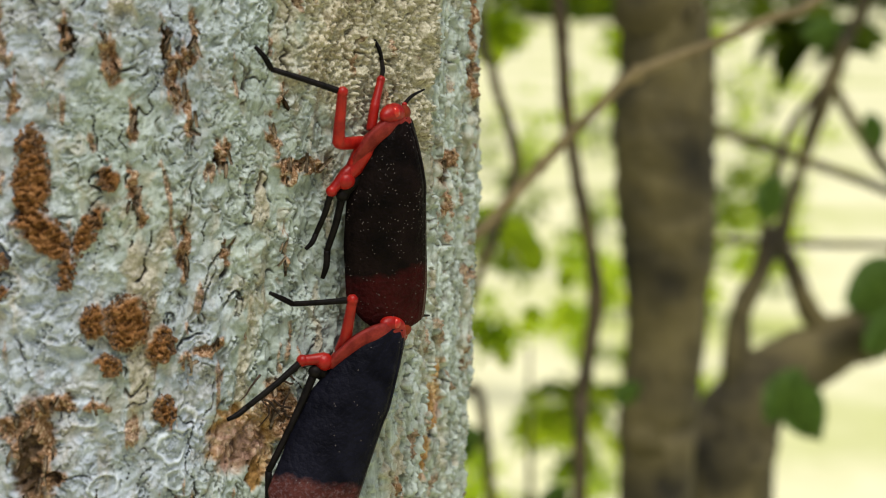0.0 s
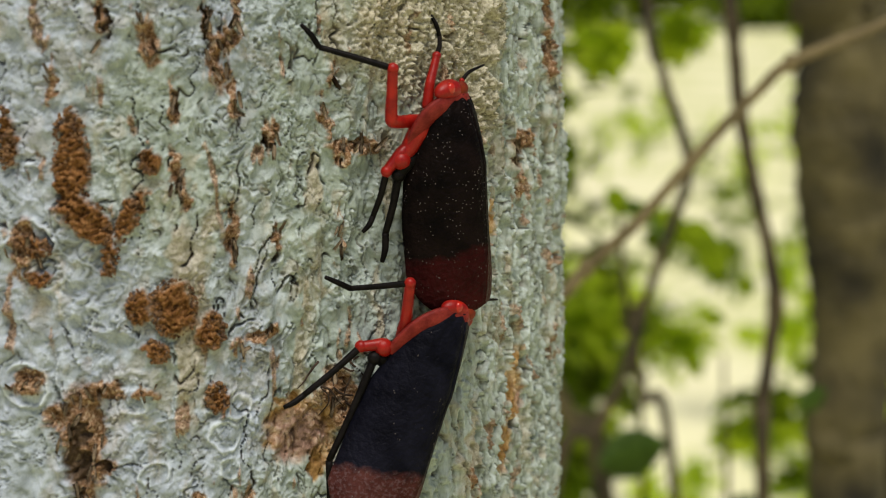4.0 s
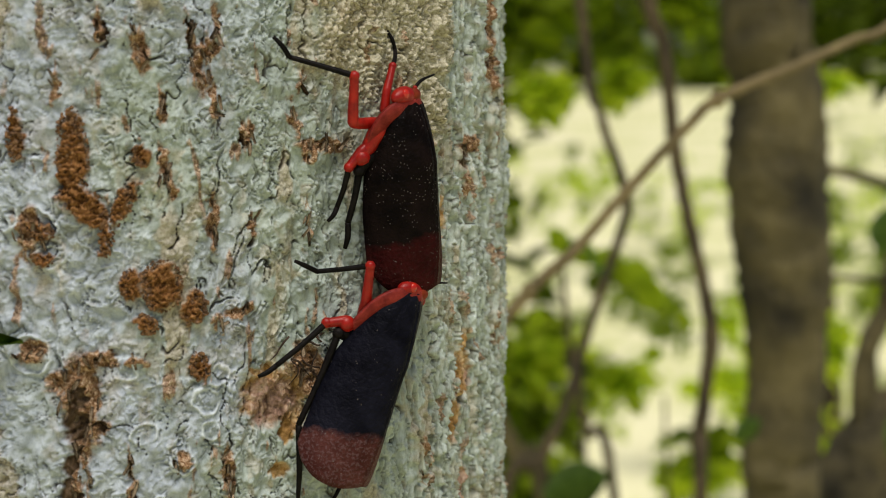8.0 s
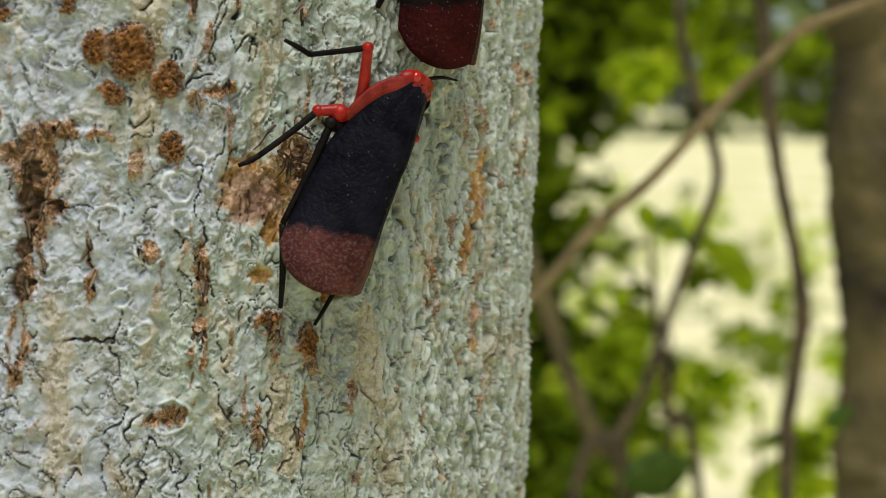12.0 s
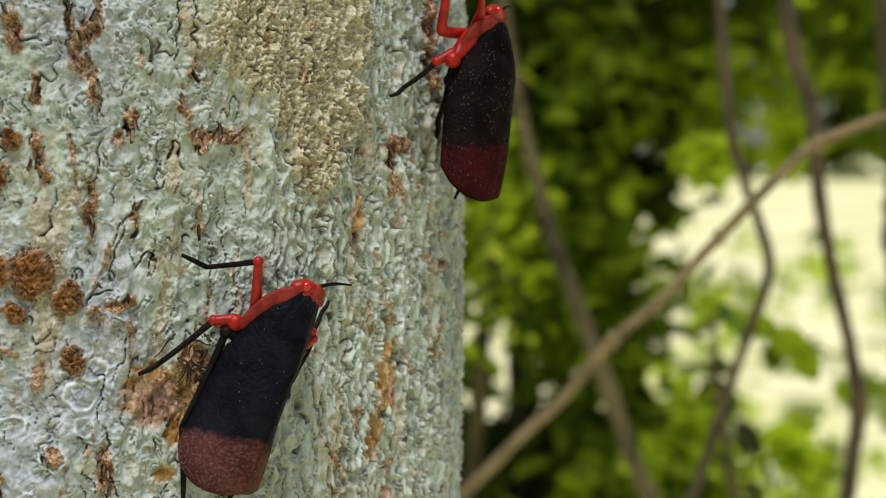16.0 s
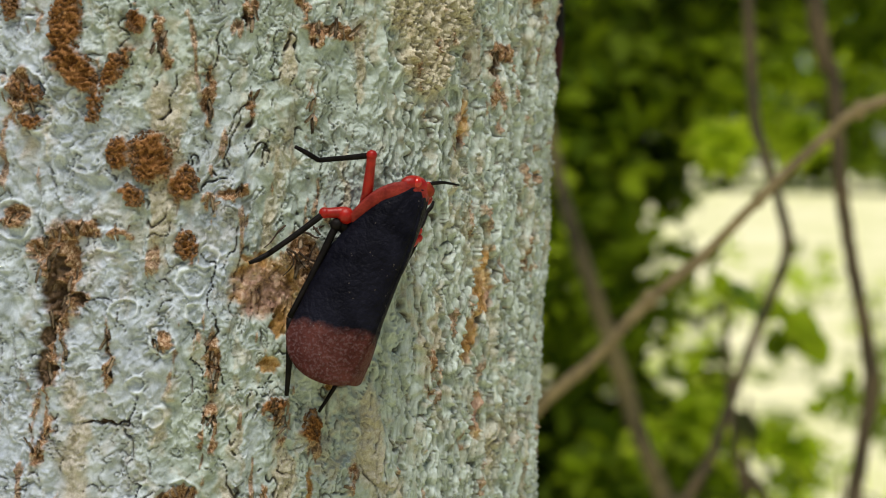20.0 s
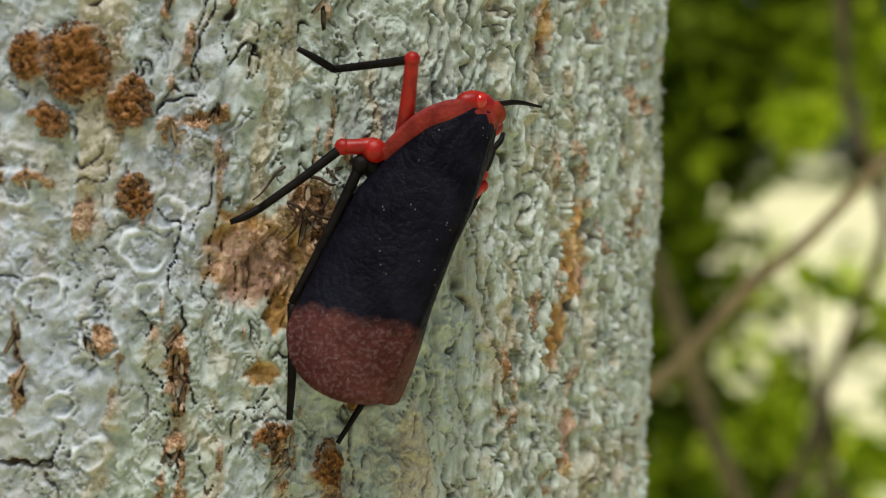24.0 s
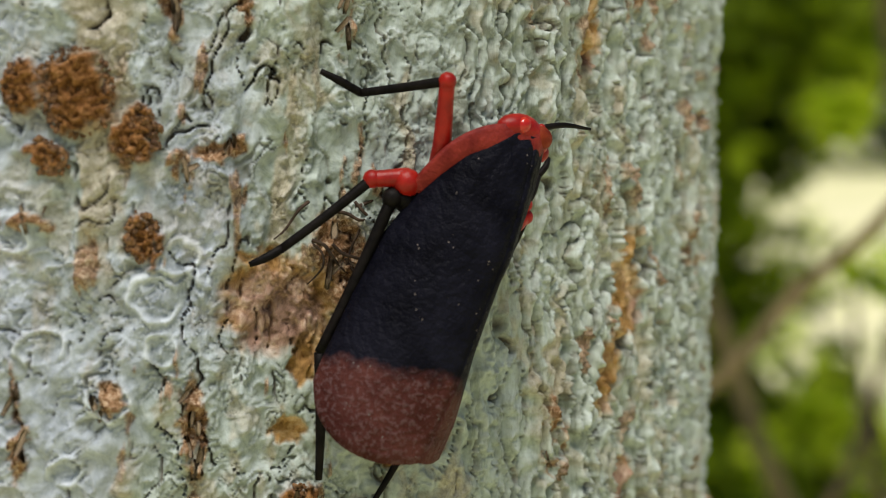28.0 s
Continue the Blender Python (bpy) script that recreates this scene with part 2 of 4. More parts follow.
M_GROUND = ground_material()
M_BLADE = simple("leaf_blade", (0.05, 0.10, 0.010), (0.10, 0.17, 0.02), 300, 0.6, 0.2, 0.0003, 0.2)

# ---- mesh helpers ----
Z0 = 1.2          # height of the insects' stretch of trunk above the ground
R0 = 0.052        # radius of the trunk


def part(name, bm, mat, parent=None, label=""):
    me = bpy.data.meshes.new(name)
    bm.to_mesh(me)
    bm.free()
    for p in me.polygons:
        p.use_smooth = True
    me.materials.append(mat)
    ob = new(name, me)
    if parent is not None:
        ob.parent = parent
    return tagged(ob, label)


def from_arrays(name, co, faces, mat, parent=None, label="", smooth=True):
    me = bpy.data.meshes.new(name)
    me.from_pydata(co, [], faces)
    if smooth:
        me.polygons.foreach_set("use_smooth", np.ones(len(me.polygons), dtype=bool))
    me.materials.append(mat)
    ob = new(name, me)
    if parent is not None:
        ob.parent = parent
    return tagged(ob, label)


def spline(pts, n):
    """Catmull-Rom through the points, n steps a span."""
    p = [Vector(q) for q in pts]
    p = [p[0] * 2 - p[1]] + p + [p[-1] * 2 - p[-2]]
    out = []
    for i in range(1, len(p) - 2):
        a, b, c, d = p[i - 1:i + 3]
        for k in range(n):
            t = k / n
            out.append(0.5 * (2 * b + (c - a) * t + (2 * a - 5 * b + 4 * c - d) * t * t + (3 * b - a - 3 * c + d) * t ** 3))
    out.append(p[-2].copy())
    return out


def tube(pts, radii, seg=8, steps=5, rough=0.0, seed=0, caps=True):
    """A tube along a smooth line; radii at the given points; rough: uneven girth."""
    rnd = random.Random(seed)
    line = spline(pts, steps)
    bm = bmesh.new()
    rings, prev = [], None
    for i, c in enumerate(line):
        d = (line[min(i + 1, len(line) - 1)] - line[max(i - 1, 0)]).normalized()
        if prev is None:
            side = d.orthogonal().normalized()
        else:
            side = (prev - d * prev.dot(d)).normalized()
        prev = side
        up = d.cross(side)
        u = i / steps
        k = min(int(u), len(radii) - 2)
        r = radii[k] + (radii[k + 1] - radii[k]) * (u - k)
        rings.append([bm.verts.new(c + (side * math.cos(a) + up * math.sin(a)) * r * (1 + rough * rnd.uniform(-1, 1)))
                      for a in (2 * math.pi * j / seg for j in range(seg))])
    for a, b in zip(rings, rings[1:]):
        for j in range(seg):
            bm.faces.new((a[j], a[(j + 1) % seg], b[(j + 1) % seg], b[j]))
    if caps:
        bm.faces.new(rings[0][::-1])
        bm.faces.new(rings[-1])
    return bm


def blob(sx, sy, sz, at=(0, 0, 0), shape=None, u=16, v=12):
    """An ellipsoid whose points may be reshaped by shape(co)."""
    bm = bmesh.new()
    bmesh.ops.create_uvsphere(bm, u_segments=u, v_segments=v, radius=1.0)
    for w in bm.verts:
        c = Vector((w.co.x * sx, w.co.y * sy, w.co.z * sz))
        if shape:
            c = shape(c)
        w.co = c + Vector(at)
    return bm


# ---- the trunk with the insects ----
def fnoise(x, y, seed):
    """Gradient noise on arrays, about -1 to 1."""
    xi, yi = np.floor(x).astype(np.int64), np.floor(y).astype(np.int64)
    xf, yf = x - xi, y - yi
    u, v = xf * xf * xf * (xf * (xf * 6 - 15) + 10), yf * yf * yf * (yf * (yf * 6 - 15) + 10)

    def grad(a, b):
        h = (a * 374761393 + b * 668265263 + seed * 974634777) & 0xFFFFFFFF
        h = ((h ^ (h >> 13)) * 1274126177) & 0xFFFFFFFF
        an = ((h ^ (h >> 16)) & 0xFFFF) * (2 * np.pi / 65536)
        return np.cos(an), np.sin(an)

    def corner(dx, dy):
        gx, gy = grad(xi + dx, yi + dy)
        return gx * (xf - dx) + gy * (yf - dy)
    a = corner(0, 0) * (1 - u) + corner(1, 0) * u
    b = corner(0, 1) * (1 - u) + corner(1, 1) * u
    return (a * (1 - v) + b * v) * 1.5


def fbm(x, y, seed, n=4, gain=0.5):
    s, k, f = 0, 1.0, 1.0
    for i in range(n):
        s = s + k * fnoise(x * f, y * f, seed + i)
        k, f = k * gain, f * 2.03
    return s


_ta = np.linspace(-math.pi, math.pi, 721)
_tr = np.interp(_ta, (-math.pi, -1.8, -1.0, -0.5, -0.25, -0.13, 0, 0.15, 0.3, 0.65, 0.93, 1.2, 1.6, math.pi),
                (0.0, 0.08, 0.16, 0.14, 0.11, 0.08, 0.02, -0.04, -0.065, -0.068, -0.08, -0.06, -0.06, 0.0))
_k = np.exp(-np.linspace(-2, 2, 41) ** 2)
_tr = np.convolve(np.pad(_tr, 20, mode="wrap"), _k / _k.sum(), mode="valid")


def girth(th, z):
    """The trunk's radius in units of R0 at an angle and a height (also in R0, from Z0)."""
    return 1 + 0.0125 * z + np.interp(th, _ta, _tr)


def soft(x):
    return np.clip(x, 0, 1) ** 2 * (3 - 2 * np.clip(x, 0, 1))


class Bark:
    """Fields over the trunk: relief and the cover of each kind of mark."""
    def __init__(self, th, z):
        self.th, self.z = th, z
        self.s = th * 0.97
        self.w1, self.w2 = fbm(self.s * 9, z * 9, 71, 4), fbm(self.s * 9, z * 9, 91, 4)
        self.v1, self.v2 = fnoise(self.s * 42, z * 42, 171), fnoise(self.s * 42, z * 42, 191)
        self.u1, self.u2 = fnoise(self.s * 110, z * 110, 211), fnoise(self.s * 110, z * 110, 213)
        self.torn = fbm(self.s * 44, z * 11, 217, 3)
        self.f = {k: np.zeros_like(th) for k in ("rust", "flake", "dry", "ochre", "crack", "side", "curl", "hole", "sky_cool", "tan", "foot_shade")}

    def mark(self, kind, th, z, w, h, tilt=0.0, edge=0.35, wob=0.011):
        """A ragged oval mark: centre, half sizes and lean in degrees."""
        a = radians(tilt)
        dx = self.s - th * 0.97 + wob * self.w1 + 0.010 * self.v1 + 0.005 * self.u1
        dz = self.z - z + wob * self.w2 + 0.010 * self.v2 + 0.005 * self.u2
        if kind == "flake" and h > w:
            w, h = 0.82 * w, 1.2 * h
        u, v = (dx * math.cos(a) - dz * math.sin(a)) / w, (dx * math.sin(a) + dz * math.cos(a)) / h
        d = np.sqrt(u * u + v * v)
        m = soft((1 + edge / 2 - d) / edge)
        if kind == "flake" and w < 0.03:
            m = m * soft((self.torn + 0.42) / 0.34)
        self.f[kind] = np.maximum(self.f[kind], m)


def bark_marks(k):
    k.mark("rust", -0.247, 0.355, 0.031, 0.116)
    k.mark("rust", -0.215, 0.244, 0.029, 0.048, -25)
    k.mark("rust", -0.144, 0.257, 0.018, 0.057, 20)
    k.mark("rust", -0.182, 0.171, 0.013, 0.041)
    k.mark("rust", -0.134, 0.058, 0.022, 0.036)
    k.mark("rust", -0.071, 0.052, 0.041, 0.058)
    k.mark("rust", -0.001, -0.002, 0.032, 0.036)
    k.mark("rust", -0.111, -0.037, 0.028, 0.021, 35)
    k.mark("rust", 0.011, -0.155, 0.019, 0.039, -10)
    k.mark("rust", -0.104, 0.362, 0.015, 0.025)
    k.mark("rust", -0.365, 0.418, 0.015, 0.057)
    k.mark("rust", -0.322, 0.195, 0.034, 0.016, 20)
    k.mark("rust", -0.314, 0.127, 0.018, 0.016)
    k.mark("rust", 0.34, -0.591, 0.024, 0.037)
    k.mark("rust", 0.226, -0.536, 0.023, 0.016)
    k.mark("flake", 0.015, 0.641, 0.015, 0.062, -10)
    k.mark("flake", 0.072, 0.648, 0.016, 0.063, 10)
    k.mark("flake", 0.04, 0.567, 0.031, 0.05)
    k.mark("flake", 0.065, 0.484, 0.016, 0.039)
    k.mark("flake", -0.056, 0.481, 0.011, 0.044)
    k.mark("flake", -0.187, 0.644, 0.011, 0.061)
    k.mark("flake", -0.106, 0.618, 0.023, 0.055, -10)
    k.mark("flake", 0.154, 0.399, 0.018, 0.034)
    k.mark("flake", -0.051, 0.305, 0.014, 0.044)
    k.mark("flake", 0.053, 0.196, 0.013, 0.063)
    k.mark("flake", 0.066, -0.046, 0.016, 0.022)
    k.mark("flake", 0.121, -0.024, 0.041, 0.013, -12)
    k.mark("flake", -0.252, -0.231, 0.048, 0.113)
    k.mark("flake", -0.262, -0.395, 0.028, 0.078)
    k.mark("flake", 0.307, -0.192, 0.06, 0.061, -20)
    k.mark("flake", -0.213, -0.118, 0.046, 0.019, 10)
    k.mark("flake", -0.341, 0.184, 0.035, 0.055)
    k.mark("flake", -0.217, -0.275, 0.039, 0.012)
    k.mark("flake", -0.354, -0.092, 0.044, 0.028, -20)
    k.mark("flake", -0.039, -0.383, 0.026, 0.025)
    k.mark("flake", 0.073, -0.432, 0.019, 0.071)
    k.mark("flake", 0.37, 0.373, 0.078, 0.014)
    k.mark("flake", 0.287, 0.437, 0.017, 0.043, -15)
    k.mark("flake", 0.327, 0.354, 0.02, 0.026)
    k.mark("flake", 0.312, 0.172, 0.016, 0.057)
    k.mark("flake", -0.283, 0.535, 0.011, 0.048)
    k.mark("flake", 0.975, 0.345, 0.064, 0.025)
    k.mark("flake", 0.938, 0.279, 0.025, 0.063)
    k.mark("flake", 0.308, 0.528, 0.013, 0.029)
    k.mark("flake", -0.129, -0.124, 0.021, 0.011)
    k.mark("flake", -0.152, -0.384, 0.009, 0.056)
    k.mark("flake", 1.125, 0.625, 0.042, 0.139)
    k.mark("flake", 0.394, 0.365, 0.046, 0.017)
    k.mark("flake", 0.17, 0.187, 0.014, 0.034)
    k.mark("flake", -0.061, 0.319, 0.016, 0.056)
    k.mark("flake", -0.272, -0.454, 0.012, 0.094, 8)
    k.mark("flake", 0.079, -0.461, 0.017, 0.041)
    k.mark("flake", 0.07, -0.594, 0.022, 0.054)
    k.mark("flake", -0.001, -0.748, 0.043, 0.02)
    k.mark("flake", -0.153, -0.451, 0.014, 0.04)
    k.mark("flake", 0.233, -0.55, 0.029, 0.021)
    k.mark("flake", 0.459, -0.734, 0.018, 0.032)
    k.mark("flake", 0.209, -0.783, 0.014, 0.039)
    k.mark("flake", 0.703, -0.485, 0.013, 0.055)
    k.mark("flake", 0.323, -0.822, 0.012, 0.027)
    for th, z, w, h in ((-0.266, -0.275, 0.030, 0.042), (-0.258, -0.215, 0.020, 0.030), (-0.279, -0.446, 0.020, 0.046), (-0.285, -0.375, 0.012, 0.030), (-0.205, -0.275, 0.018, 0.007), (-0.053, 0.487, 0.005, 0.026), (0.012, 0.645, 0.006, 0.036),
                        (0.144, 0.379, 0.006, 0.022), (-0.177, 0.647, 0.005, 0.036), (-0.154, -0.370, 0.005, 0.030), (-0.157, -0.568, 0.050, 0.004), (0.939, 0.301, 0.018, 0.042)):
        k.mark("hole", th, z, w, h)
    k.mark("flake", -0.293, -0.585, 0.032, 0.065)
    k.mark("flake", -0.268, -0.165, 0.045, 0.040)
    k.mark("flake", 0.259, -0.585, 0.024, 0.045)
    k.mark("dry", 0.592, 0.831, 0.272, 0.221)
    k.mark("dry", 0.598, 0.627, 0.241, 0.179)
    k.mark("dry", 0.667, 0.446, 0.15, 0.126)
    k.mark("dry", 0.647, 0.307, 0.075, 0.084)
    k.mark("ochre", 0.189, -0.251, 0.069, 0.077, -15)
    k.mark("ochre", 0.26, -0.278, 0.042, 0.072)
    k.mark("ochre", 0.178, -0.197, 0.035, 0.029)
    k.mark("ochre", 0.219, -0.44, 0.022, 0.023)
    k.mark("ochre", 0.243, -0.349, 0.024, 0.029)
    k.mark("ochre", 0.906, -0.262, 0.028, 0.095)
    k.mark("ochre", 0.844, -0.403, 0.028, 0.063)
    k.mark("ochre", 0.808, 0.158, 0.022, 0.061)
    k.mark("ochre", 0.944, -0.268, 0.018, 0.106)
    k.mark("ochre", 0.339, -0.757, 0.013, 0.05)
    k.mark("ochre", 0.917, -0.242, 0.025, 0.085)
    k.mark("ochre", 0.925, -0.6, 0.02, 0.072)
    k.mark("ochre", 0.882, -0.382, 0.021, 0.056)
    k.mark("ochre", 0.442, -0.485, 0.065, 0.016, -15)
    k.mark("ochre", 0.226, -0.439, 0.02, 0.021)


def tree_trunk():
    d = 0.0031
    th = np.concatenate([np.linspace(-math.pi, -0.72, 60)[:-1], np.arange(-0.72, 1.78, d), np.linspace(1.78, math.pi, 40)[:-1]])
    lo, hi = -Z0 / R0, 1.9 / R0
    z = np.concatenate([np.linspace(lo, -1.1, 90)[:-1], np.arange(-1.1, 1.12, d), np.linspace(1.12, hi, 110)])
    T, Z = np.meshgrid(th, z)
    k = Bark(T, Z)
    s = k.s
    bark_marks(k)
    f = k.f
    right = soft((T - 0.30 + 0.12 * fbm(s * 3, Z * 2, 201, 3)) / 0.5)     # furrowed side
    wx, wz = 0.35 * fbm(s * 16, Z * 16, 5, 2), 0.35 * fbm(s * 16, Z * 16, 15, 2)
    lump = fbm(s * 5, Z * 3.2, 3, 4)
    n1, n2 = fnoise(s * 36 + 4 * wx, Z * 24 + 4 * wz, 23), fnoise(s * 62 + 5 * wz, Z * 40 + 5 * wx, 29)
    worm = np.clip(1 - np.abs(n1) * 5.6, 0, 1) ** 1.2 * soft((fbm(s * 10, Z * 8, 215, 2) + 0.22) / 0.5)
    worm2 = np.clip(1 - np.abs(n2) * 5.4, 0, 1) ** 1.3 * soft((fbm(s * 8, Z * 6, 211, 2) + 0.25) / 0.5)
    worm3 = np.clip(1 - np.abs(fnoise(s * 92 + 6 * wz, Z * 60 + 6 * wx, 31)) * 3.6, 0, 1)
    curl = np.maximum(worm, 0.75 * worm2) + 0.14 * worm3
    for th, z, size, gap in ((0.024, -0.235, 0.032, 0.4), (-0.036, -0.385, 0.028, 2.0), (0.03, -0.31, 0.024, 1.0), (-0.325, 0.205, 0.042, 2.6), (-0.30, 0.13, 0.028, 0.5), (-0.355, -0.10, 0.046, 2.8),
                             (-0.40, 0.22, 0.03, 1.2), (0.005, -0.745, 0.036, 2.9), (-0.05, -0.55, 0.022, 2.2), (-0.12, -0.30, 0.024, 5.0), (-0.09, -0.48, 0.020, 4.0), (0.06, -0.18, 0.022, 3.0), (-0.16, -0.14, 0.026, 1.5)):
        dx, dz = s - th * 0.97 + 0.008 * k.w1 + 0.005 * k.v1, Z - z + 0.008 * k.w2 + 0.005 * k.v2          # open rings of lifted lichen
        ring = soft((0.0065 - np.abs(np.hypot(dx, dz) - size)) / 0.006) * soft((1.2 - np.cos(np.arctan2(dz, dx) - gap)) / 0.5)
        curl = np.maximum(curl, 1.25 * ring)
    lip = soft((0.12 - np.abs(n1 - 0.24)) / 0.10) * soft((fbm(s * 11, Z * 8, 209, 2) - 0.04) / 0.3)          # painted shade at the foot of the larger curls
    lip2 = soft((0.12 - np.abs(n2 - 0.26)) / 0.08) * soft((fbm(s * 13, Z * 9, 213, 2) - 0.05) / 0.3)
    strand = np.clip(1 - np.abs(fnoise(s * 34 + 2 * wx, Z * 4 + wz, 37)) * 2.2, 0, 1)
    strand2 = np.clip(1 - np.abs(fnoise(s * 66 + 2 * wz, Z * 7 + wx, 39)) * 2.2, 0, 1)
    patchy = fbm(s * 4, Z * 3, 55, 3)
    furrow = np.abs(fnoise(s * 15 + 0.9 * wx, Z * 3.4 + 0.5 * wz, 47))
    cut = soft((0.036 - furrow) / 0.036) * soft((fbm(s * 7, Z * 4, 57, 3) - 0.16 + 0.54 * right) / 0.2)
    short = np.abs(fnoise(s * 27 + wx, Z * 7 + wz, 59))
    cut2 = soft((0.050 - short) / 0.050) * soft((fbm(s * 12, Z * 6, 61, 3) - 0.14 + 0.54 * right) / 0.2)
    cell = soft((0.05 - np.abs(fnoise(s * 8 + 1.5 * wx, Z * 6 + 1.5 * wz, 63))) / 0.05) * soft((fbm(s * 6, Z * 6, 65, 2) - 0.62) / 0.2)
    fleck = soft((fbm(s * 26, Z * 7, 81, 4) - 0.60) / 0.14) * soft((fbm(s * 3, Z * 2, 83, 2) + 0.35) / 0.4)
    plate = np.clip(fbm(s * 30, Z * 22, 97, 3), -1, 1)
    grit = np.clip(1 - np.abs(fnoise(s * 70, Z * 70, 103)) * 2, 0, 1) + fnoise(s * 130, Z * 130, 105) * 0.5
    f["flake"] = np.maximum(f["flake"], fleck * 0.85)
    crust = np.clip(np.maximum(np.maximum(f["rust"], f["ochre"] * 0.5), f["flake"] * 0.6), 0, 1)
    # blue skylight on the left flank, painted in with ragged edges
    f["sky_cool"] = soft((0.16 - T + 0.35 * fbm(s * 3.5, Z * 2.0, 203, 3)) / 0.42)
    vein = fbm(s * 11 + 0.5 * wx, Z * 1.9 + 0.5 * wz, 205, 4)
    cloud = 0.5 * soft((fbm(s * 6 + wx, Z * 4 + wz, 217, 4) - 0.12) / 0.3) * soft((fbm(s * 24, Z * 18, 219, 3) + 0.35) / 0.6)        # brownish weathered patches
    f["tan"] = np.maximum(0.8 * cloud * (1 - 0.45 * f["sky_cool"]), 0.62 * soft((vein - 0.16) / 0.34) * soft((fbm(s * 6, Z * 4, 207, 3) + 0.25) / 0.5) * (1 - 0.6 * f["dry"]))
    f["side"] = right * (1 - 0.3 * soft(patchy))
    f["curl"] = np.clip(0.9 * curl * (1 - right) + 0.6 * (strand * 0.5 + strand2 * 0.5) * right - 0.25, 0, 1) * 0.62 * (1 - crust) * (1 - 0.7 * f["dry"])
    # painted shade along the curl feet; it also lowers the relief a little
    f["foot_shade"] = np.clip(0.60 * lip * (1 - worm) + 0.35 * lip2 * (1 - worm2), 0, 0.7) * (1 - 0.75 * right) * (1 - crust)
    f["crack"] = np.maximum(np.maximum(f["crack"], 0.95 * cut), np.maximum(0.8 * cut2, 0.75 * cell)) * (1 - crust * 0.7)
    groove = fbm(s * 13 + 0.6 * wx, Z * 2.4 + 0.6 * wz, 151, 3)
    relief = (-0.014 + 0.017 * groove + 0.008 * lump + 0.0085 * curl * (1 - 0.6 * right) * (1 - f["dry"] * 0.3) - 0.010 * f["foot_shade"] - 0.026 * cut - 0.018 * cut2 - 0.013 * cell
              + 0.007 * plate * (1 - 0.7 * right) - 0.018 * f["hole"] + right * (0.026 * strand + 0.012 * strand2 - 0.006)
              + f["rust"] * (0.008 + 0.012 * grit) + f["flake"] * (0.014 * plate + 0.005 * grit) + f["ochre"] * (-0.010 + 0.004 * plate)
              + f["dry"] * (0.012 + 0.012 * grit))
    taper = np.where(Z > 6, 1 - (Z - 6) * 0.012, 1) + np.where(Z < -10, (-10 - Z) * 0.035, 0)
    r = (girth(T, np.clip(Z, -4, 4)) * taper + relief) * R0
    co = np.stack([r * np.sin(T), -r * np.cos(T), Z * R0 + Z0], -1).reshape(-1, 3)
    nr, nc = T.shape
    i, j = np.meshgrid(np.arange(nr - 1), np.arange(nc), indexing="ij")
    j2 = (j + 1) % nc
    quads = np.stack([i * nc + j, i * nc + j2, (i + 1) * nc + j2, (i + 1) * nc + j], -1).reshape(-1, 4)
    me = bpy.data.meshes.new("trunk")
    me.vertices.add(len(co))
    me.vertices.foreach_set("co", co.ravel())
    me.loops.add(quads.size)
    me.loops.foreach_set("vertex_index", quads.ravel().astype(np.int32))
    me.polygons.add(len(quads))
    me.polygons.foreach_set("loop_start", np.arange(0, quads.size, 4, dtype=np.int32))
    me.polygons.foreach_set("use_smooth", np.ones(len(quads), dtype=bool))
    me.update(calc_edges=True)
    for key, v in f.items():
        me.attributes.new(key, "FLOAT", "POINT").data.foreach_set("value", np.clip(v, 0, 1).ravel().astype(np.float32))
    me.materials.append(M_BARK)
    root = new("tree")
    trunk = new("trunk", me)
    trunk.parent = root
    tagged(trunk, "pale lichen-crusted trunk with brown patches")
    return tagged(root, "slender tree with pale grey-green lichen-crusted bark and rusty patches", "tree")


TREE = tree_trunk()


class Marks:
    """Collects the marks of one kind, to set pieces on them."""
    def __init__(self, kinds):
        self.kinds, self.found = kinds, []

    def mark(self, kind, th, z, w, h, tilt=0.0):
        if kind in self.kinds:
            self.found.append((kind, th, z, w, h, tilt))


def bark_point(th, z, lift=0.0):
    r = (float(girth(th, z)) + lift) * R0
    return Vector((r * math.sin(th), -r * math.cos(th), Z0 + z * R0))


def inside(rnd, w, h, tilt):
    r, a, t = rnd.random() ** 0.5, rnd.uniform(0, 2 * math.pi), radians(tilt)
    u, v = w * r * math.cos(a), h * r * math.sin(a)
    return u * math.cos(t) + v * math.sin(t), -u * math.sin(t) + v * math.cos(t)


